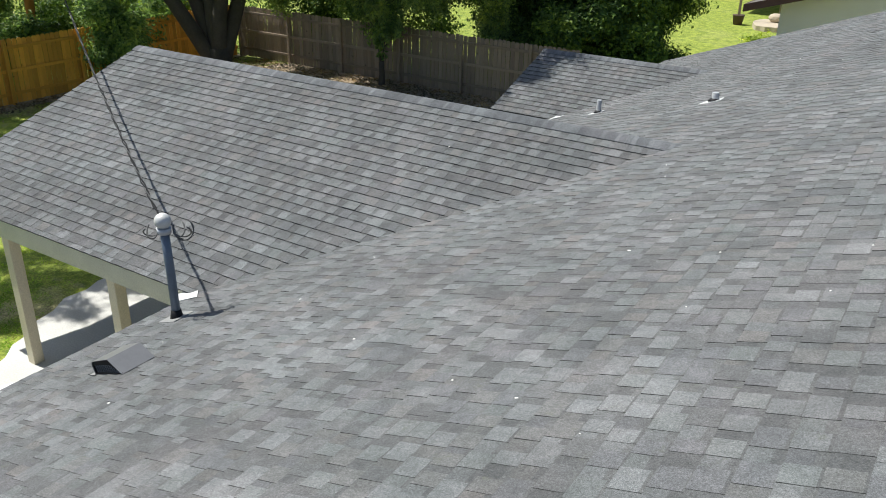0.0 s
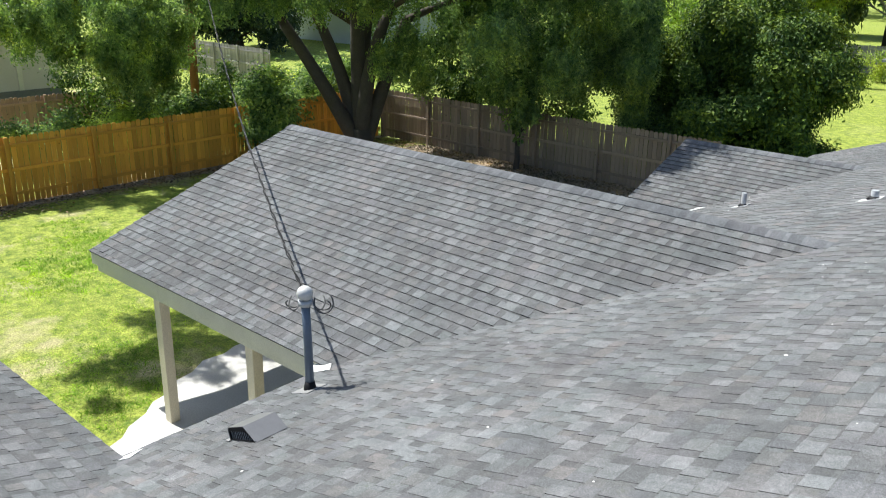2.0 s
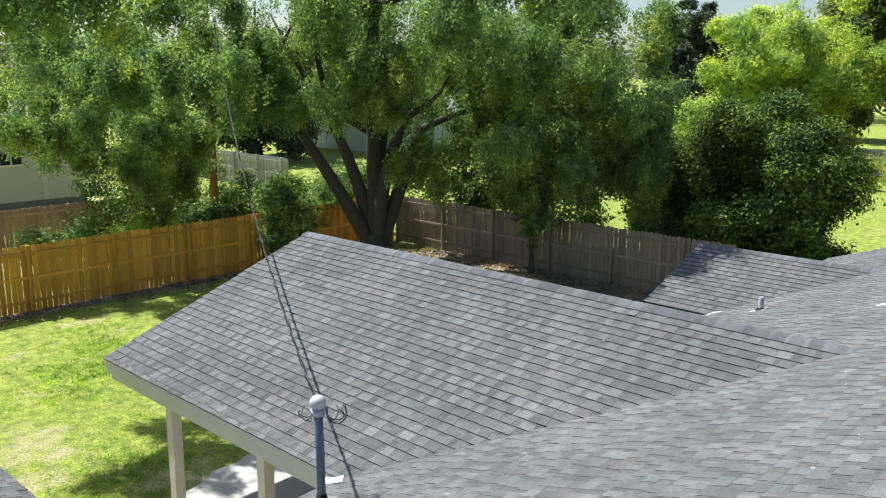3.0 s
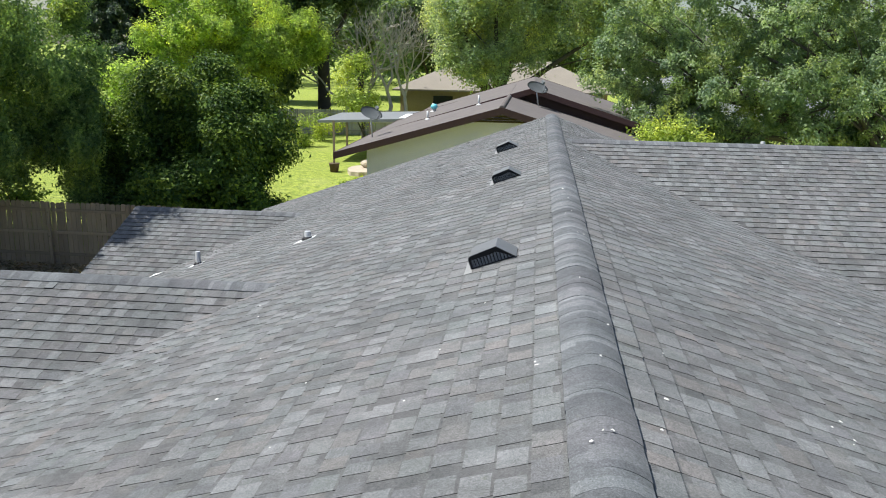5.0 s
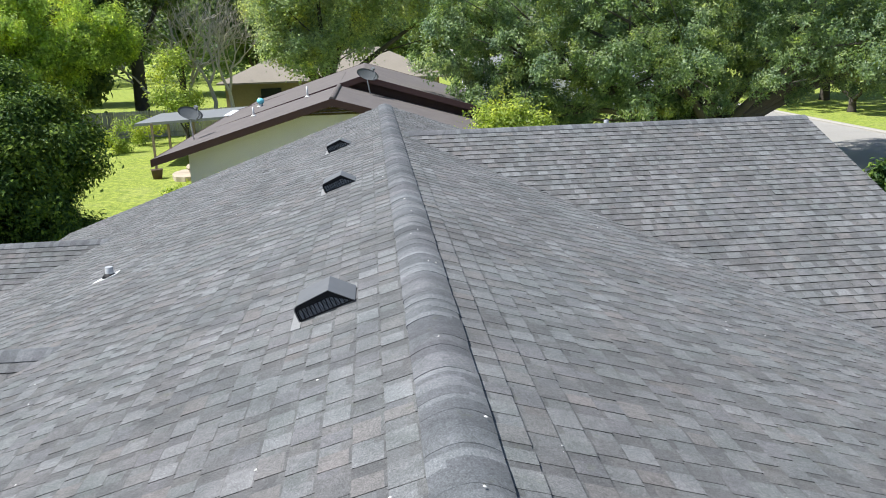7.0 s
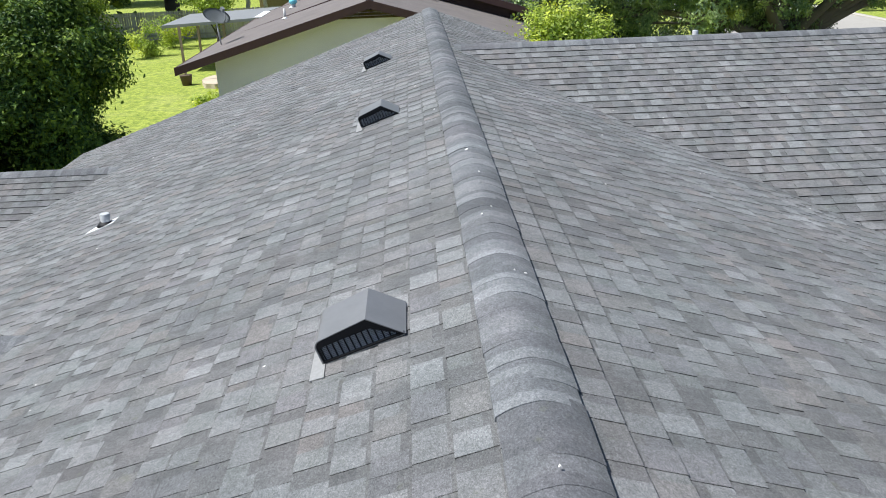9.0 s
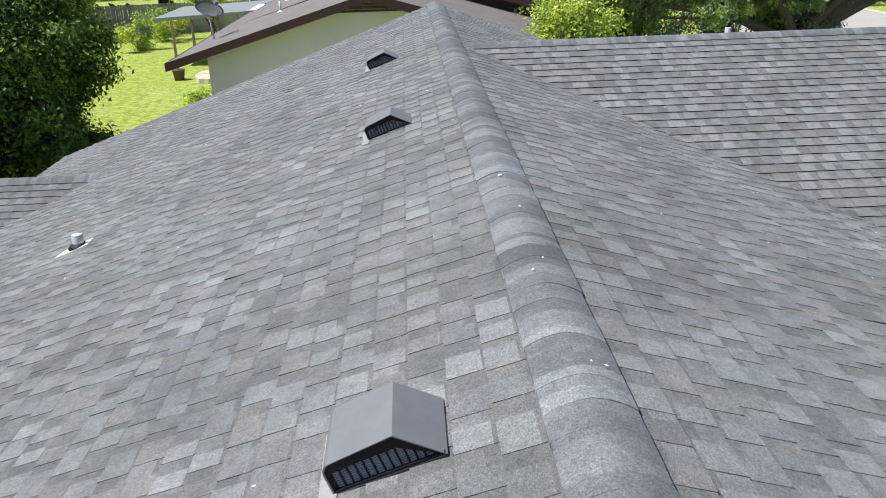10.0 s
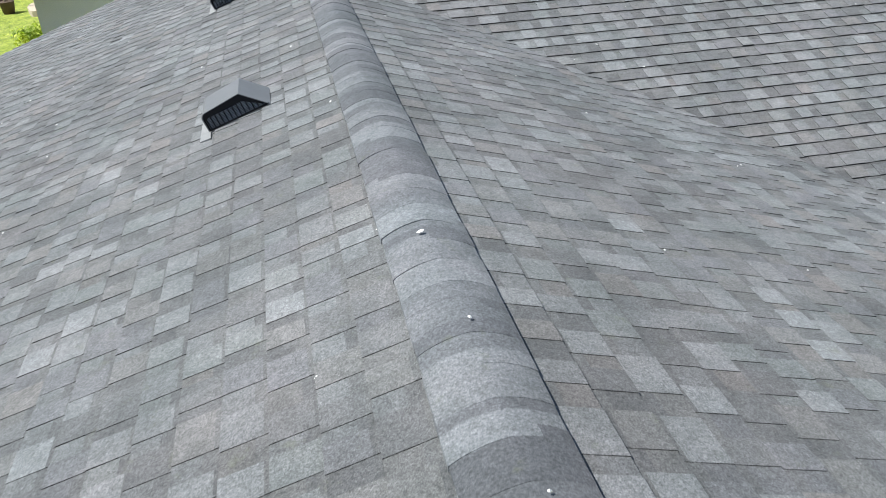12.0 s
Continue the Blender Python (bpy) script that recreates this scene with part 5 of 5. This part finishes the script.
# The last, highest clump is unseen, added to shade the crown's east side.
O_BLOBS = [(9.0, 37.0, 6.2, 5.4, 5.0, 4.2), (5.6, 36.6, 4.8, 3.6, 3.6, 2.9), (14.5, 38.0, 8.4, 6.0, 5.4, 4.6), (20.5, 38.0, 7.6, 6.0, 5.4, 4.6), (12.0, 35.4, 4.8, 4.2, 3.0, 2.4), (25.5, 37.4, 6.2, 4.2, 4.2, 3.2), (18.0, 35.0, 5.4, 4.2, 3.4, 2.4), (8.6, 38.0, 9.6, 4.6, 4.6, 3.4), (6.8, 36.6, 3.2, 3.0, 2.4, 1.7), (11.2, 38.4, 2.9, 3.2, 2.2, 1.6), (16.4, 39.2, 3.0, 3.2, 2.2, 1.7), (20.4, 37.0, 4.5, 3.2, 2.4, 1.6), (25.0, 36.0, 5.2, 2.6, 2.2, 1.4), (3.9, 37.0, 7.0, 1.9, 2.2, 2.4), (4.6, 36.9, 4.6, 1.4, 1.6, 1.3), (16.0, 38.0, 13.2, 5.0, 5.0, 2.2)]
tree("live_oak", "large spreading live oak with grey-green leaves over the street", "tree", (15.2, 38.5, 0.0), O_BLOBS, 360000, 0.14, M_LEAF_OAK, 0.42, 5, 1.3, 48, 0.30, 0.3, 0.6, twigs=5, bark=M_BARK_GREY, inner=0.3)
tree("street_tree", "low leafy tree across the street in the oak's shade", "tree", (33.0, 57.0, 0.0), [(33, 57, 3.6, 4.2, 4.0, 2.6), (37, 53, 4.0, 4.0, 4.0, 3.0), (30.8, 63, 3.4, 3.6, 4.0, 2.5), (36, 60, 6.0, 4.5, 4.5, 3.0)], 60000, 0.24, M_LEAF_OAK, 0.25, 3, 1.0, 90, 0.40, 0.4, 0.6, floor=0.5)
tree("lime_shrub", "bright lime-green shrub behind the east roof", "shrub", (3.7, 27.5, 0.0), [(3.55, 27.5, 2.95, 0.9, 1.0, 1.5), (3.5, 27.6, 3.6, 0.35, 0.4, 0.8), (4.2, 27.4, 3.7, 0.35, 0.4, 0.9), (4.8, 27.6, 2.9, 0.5, 0.8, 1.0), (2.8, 27.2, 2.6, 0.8, 1.0, 1.3)], 15000, 0.12, M_LEAF_LIME, 0.07, 3, 0.5, 49, 0.22, floor=0.05)
# The oak's shade is put into the dark leaf colour of these shrubs.
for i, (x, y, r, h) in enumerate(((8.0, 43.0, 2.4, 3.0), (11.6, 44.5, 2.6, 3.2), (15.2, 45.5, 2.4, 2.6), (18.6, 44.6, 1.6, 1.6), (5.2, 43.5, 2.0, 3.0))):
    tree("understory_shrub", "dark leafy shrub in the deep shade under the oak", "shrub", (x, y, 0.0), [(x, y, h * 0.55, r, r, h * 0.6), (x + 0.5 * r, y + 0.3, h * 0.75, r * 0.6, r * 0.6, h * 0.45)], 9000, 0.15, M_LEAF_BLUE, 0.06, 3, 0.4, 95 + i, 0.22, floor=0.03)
tree("juniper", "dark upright juniper beside the east gable", "shrub", (9.8, 16.8, 0.0), [(9.8, 16.8, 1.8, 0.75, 0.75, 1.8), (9.8, 16.8, 3.0, 0.4, 0.4, 0.9)], 8000, 0.13, M_LEAF_DARK, 0.07, 1, 0.5, 50, 0.12, floor=0.02)
for i, (x, y, r, h, m) in enumerate(((-24.9, 15.2, 1.0, 1.7, M_LEAF_DARK), (-26.2, 18.4, 1.5, 1.5, M_LEAF_ELM), (-22.9, 16.2, 0.8, 1.8, M_LEAF_ELM), (-27.5, 13.0, 1.6, 1.3, M_LEAF_BRIGHT), (-28.5, 15.4, 1.4, 1.3, M_LEAF_ELM), (-25.2, 20.3, 1.3, 1.8, M_LEAF_DARK), (-27.2, 10.4, 1.3, 1.2, M_LEAF_ELM), (-24.4, 18.2, 0.9, 1.9, M_LEAF_ELM),
        (-29.8, 13.4, 1.5, 2.6, M_LEAF_DARK), (-30.0, 15.4, 1.7, 3.0, M_LEAF_ELM), (-32.8, 19.8, 1.8, 1.4, M_LEAF_DARK), (-29.4, 19.8, 1.6, 1.5, M_LEAF_DARK), (-27.0, 21.6, 1.6, 1.9, M_LEAF_ELM), (-23.3, 16.1, 0.6, 2.4, M_LEAF_ELM),
        (-22.0, 24.2, 1.5, 3.0, M_LEAF_DARK), (-19.4, 24.0, 1.5, 2.8, M_LEAF_DARK), (-17.2, 24.6, 1.4, 3.2, M_LEAF_ELM), (-25.0, 24.4, 1.6, 2.8, M_LEAF_ELM), (-29.4, 22.3, 1.5, 1.5, M_LEAF_BRIGHT), (-30.8, 24.4, 1.8, 1.2, M_LEAF_ELM), (-26.4, 27.0, 1.8, 3.2, M_LEAF_DARK))):
    tree("shrub", "leafy green shrub growing along the fence", "shrub", (x, y, 0.0), [(x, y, h * 0.62, r, r, h * 0.62), (x + r * 0.5, y + r * 0.4, h * 0.9, r * 0.6, r * 0.6, h * 0.5)], 5000, 0.15, m, 0.05, 2, 0.3, 60 + i, 0.2, floor=0.03)
tree("garden_shrub", "leafy bright plant beside the neighbour's wall", "shrub", (-8.2, 35.4, 0.0), [(-8.2, 35.4, 0.3, 0.35, 0.45, 0.3)], 400, 0.18, M_LEAF_LIME, 0.03, 2, 0.2, 75, 0.16, floor=0.03)
tree("garden_shrub", "small green shrub at the foot of the neighbour's wall", "shrub", (-7.0, 28.6, 0.0), [(-7.0, 28.6, 0.7, 0.6, 0.6, 0.8), (-6.6, 28.0, 0.6, 0.5, 0.5, 0.7)], 1500, 0.10, M_LEAF_BRIGHT, 0.03, 2, 0.2, 70, 0.14, floor=0.03)
for i, (x, y, r, h) in enumerate(((-14.6, 55.0, 1.3, 1.6), (-15.2, 51.5, 1.0, 1.2))):
    tree("garden_shrub", "yellow-green shrub before the grey fence", "shrub", (x, y, 0.0), [(x, y, h * 0.6, r, r, h * 0.65)], 1800, 0.16, M_LEAF_LIME, 0.03, 2, 0.2, 72 + i, 0.2, floor=0.03)
tree("background_tree", "tall dark blue-green tree against the sky", "tree", (-33.0, 66.0, 0.0), [(-33.4, 66, 10.2, 2.4, 2.6, 2.0), (-31.4, 66, 8.2, 2.6, 2.6, 2.6), (-35.2, 66, 8.4, 2.6, 2.6, 2.4), (-33.0, 65, 5.4, 3.4, 3.0, 2.8)], 60000, 0.26, M_LEAF_BLUE, 0.4, 1, 2.5, 91, 0.3, 0.2, 0.7, dense=0.8)
# Added tree: its dark leaves fill a band of dark roof and shade.
tree("background_tree", "added dark-leaved tree standing in for a dark house behind the grey fence", "tree", (-53.0, 36.0, 0.0), [(-53, 36, 3.0, 3.2, 3.0, 2.6), (-50.5, 36.5, 2.0, 2.2, 2.2, 1.8), (-55, 35, 5.0, 3.0, 3.0, 2.4)], 16000, 0.3, M_LEAF_BLUE, 0.3, 1, 1.2, 92, 0.35)
# a ring of farther trees closes the distance
FAR_TREES = [(-48, 62, 6, 9), (-30, 92, 7, 11.5), (-12, 92, 7, 12), (0, 95, 8, 12.5), (12, 88, 8, 12), (24, 80, 8, 11), (36, 66, 7, 10), (44, 50, 7, 10), (-58, 44, 8, 11),
             (-62, 28, 8, 10.5), (-58, 12, 7, 9.5), (-54, 36, 5, 8), (-66, -6, 8, 10), (46, 30, 7, 10), (-24, 64, 5, 8.5), (-22, 102, 8, 14), (-8, 104, 8, 15), (-44, 58, 5, 9.5)]
for i, (x, y, r, h) in enumerate(FAR_TREES):
    g = np.random.default_rng(200 + i)
    bl = [(x + g.uniform(-0.5, 0.5) * r, y + g.uniform(-0.4, 0.4) * r, h * g.uniform(0.5, 0.72), r * g.uniform(0.5, 0.75), r * 0.6, h * g.uniform(0.22, 0.3)) for _ in range(4)]
    tree("background_tree", "dull green tree far off beyond the yards", "tree", (x, y, 0.0), bl, 14000, 0.6, M_LEAF_FAR if i % 3 else M_LEAF_OAK, 0.35, 1, h * 0.25, 300 + i, 0.6, twigs=1)


def bare_tree(base, height, seed):
    """A leafless tree: limbs that fork again and again."""
    rng = np.random.default_rng(seed)
    t = thing("bare_tree", "leafless pale grey tree with fine branches", "tree", base)
    bm = bmesh.new()

    def grow(p, way, ln, r, level):
        q = p + way * ln
        k = Vector(rng.normal(size=3)) * ln * 0.06
        tube(bm, [p, p.lerp(q, 0.5) + k, q], [r, r * 0.85, r * 0.68], 6 if level < 3 else 4, cap=False)
        if level == 6:
            return
        for _ in range(3 if level in (1, 2, 4) else 2):
            w = (way + Vector(rng.normal(size=3)) * 0.42 + Vector((0, 0, 0.12))).normalized()
            grow(q if rng.random() < 0.7 else p.lerp(q, 0.7), w, ln * rng.uniform(0.66, 0.86), r * 0.62, level + 1)

    grow(Vector((0, 0, -0.1)), Vector((0, 0, 1)), height * 0.26, 0.20, 0)
    part("trunk", bm, M_BARK_PALE, t)


bare_tree((-15.4, 65.5, 0.0), 12.5, 81)
bare_tree((-12.2, 66.0, 0.0), 12.0, 82)
bare_tree((-13.8, 67.0, 0.0), 11.5, 84)
bare_tree((-10.6, 65.0, 0.0), 10.0, 85)
bare_tree((27.0, 34.0, 0.0), 9.0, 83)


def grass():
    """Clumped tufts of blades over the lawn beside the porch."""
    rng = np.random.default_rng(9)
    n, per = 15000, 11
    x = rng.uniform(-21.6, -7.2, n)
    y = rng.uniform(2.6, 18.5, n)
    patch = np.sin(x * 1.3 + np.sin(y * 0.9)) + np.sin(y * 1.7 + x * 0.6) + np.sin(x * 3.1 - y * 2.3) * 0.7
    keep = (patch > rng.uniform(-1.6, 1.8, n)) & ~((y < 12.7) & (x > np.interp(y, [2.6, 3.2, 4.2, 5.3, 6.6, 8.4], [-9.3, -9.95, -10.65, -11.35, -12.0, -12.15])))
    x, y, patch = x[keep], y[keep], patch[keep]
    n = len(x)
    size = (rng.uniform(0.55, 1.1, n) * np.clip(0.8 + 0.25 * patch, 0.5, 1.5))[:, None]
    x = (x[:, None] + rng.normal(size=(n, per)) * 0.075 * size).ravel()
    y = (y[:, None] + rng.normal(size=(n, per)) * 0.075 * size).ravel()
    size = np.repeat(size.ravel(), per)
    n = len(x)
    a = rng.uniform(0, 6.28, n)
    h = rng.uniform(0.006, 0.042, n) * size
    w = rng.uniform(0.006, 0.013, n)
    lx, ly = rng.normal(size=n) * 0.055 * size, rng.normal(size=n) * 0.055 * size
    z = np.full(n, -0.03)
    dx, dy = np.cos(a) * w, np.sin(a) * w
    co = np.stack([np.stack([x - dx, y - dy, z], 1), np.stack([x + dx, y + dy, z], 1), np.stack([x + lx + dx * 0.2, y + ly + dy * 0.2, z + 0.03 + h], 1), np.stack([x + lx - dx * 0.2, y + ly - dy * 0.2, z + 0.03 + h], 1)], 1)
    return quads("grass", co, M_GRASS)


def dead_leaves():
    """Fallen leaves on the bare earth before the old fence and along the cedar one."""
    rng = np.random.default_rng(15)
    a = np.stack([rng.uniform(-22.5, -8.6, 9000), 22.0 - np.abs(rng.normal(size=9000)) * 2.2, np.full(9000, 0.045)], 1)
    b = np.stack([-23.6 + np.abs(rng.normal(size=2500)) * 0.5, rng.uniform(5.0, 21.5, 2500), np.full(2500, 0.04)], 1)
    c = np.concatenate([a, b])
    c[:, 2] += rng.uniform(0, 0.03, len(c))
    return quads("dead_leaves", leaf_cards(rng, c, np.tile(np.array([0.0, 0.0, 1.0]), (len(c), 1)), 0.10, 0.6), M_DEAD_LEAF)


tagged(part("dead_leaves", dead_leaves()), "dead brown leaves scattered on bare earth by the fences", "leaves", kind="stuff")
tagged(part("grass", grass()), "tufts of green grass on the lawn", "grass", kind="stuff")


def far_woods():
    """The wooded horizon: leaf clumps along an arc, far behind everything."""
    rng = np.random.default_rng(77)
    n = 1500
    a = rng.uniform(-1.75, 1.35, n)
    r = rng.uniform(115, 150, n)
    top = 8.0 + 2.5 * np.sin(a * 9) + 1.5 * np.sin(a * 23 + 1)
    z = top * rng.random(n) ** 0.6
    c = np.stack([np.sin(a) * r, 10 + np.cos(a) * r, z + 0.8], 1)
    off = rng.normal(size=(n, 26, 3)) * 1.3
    pts = (c[:, None] + off).reshape(-1, 3)
    way = np.tile(np.array([0.0, -0.4, 0.6]), (len(pts), 1))
    return quads("far_woods", leaf_cards(rng, pts, way, 1.3), M_LEAF_FAR)


tagged(part("far_woods", far_woods()), "dull green woods along the horizon", "woods", kind="stuff")
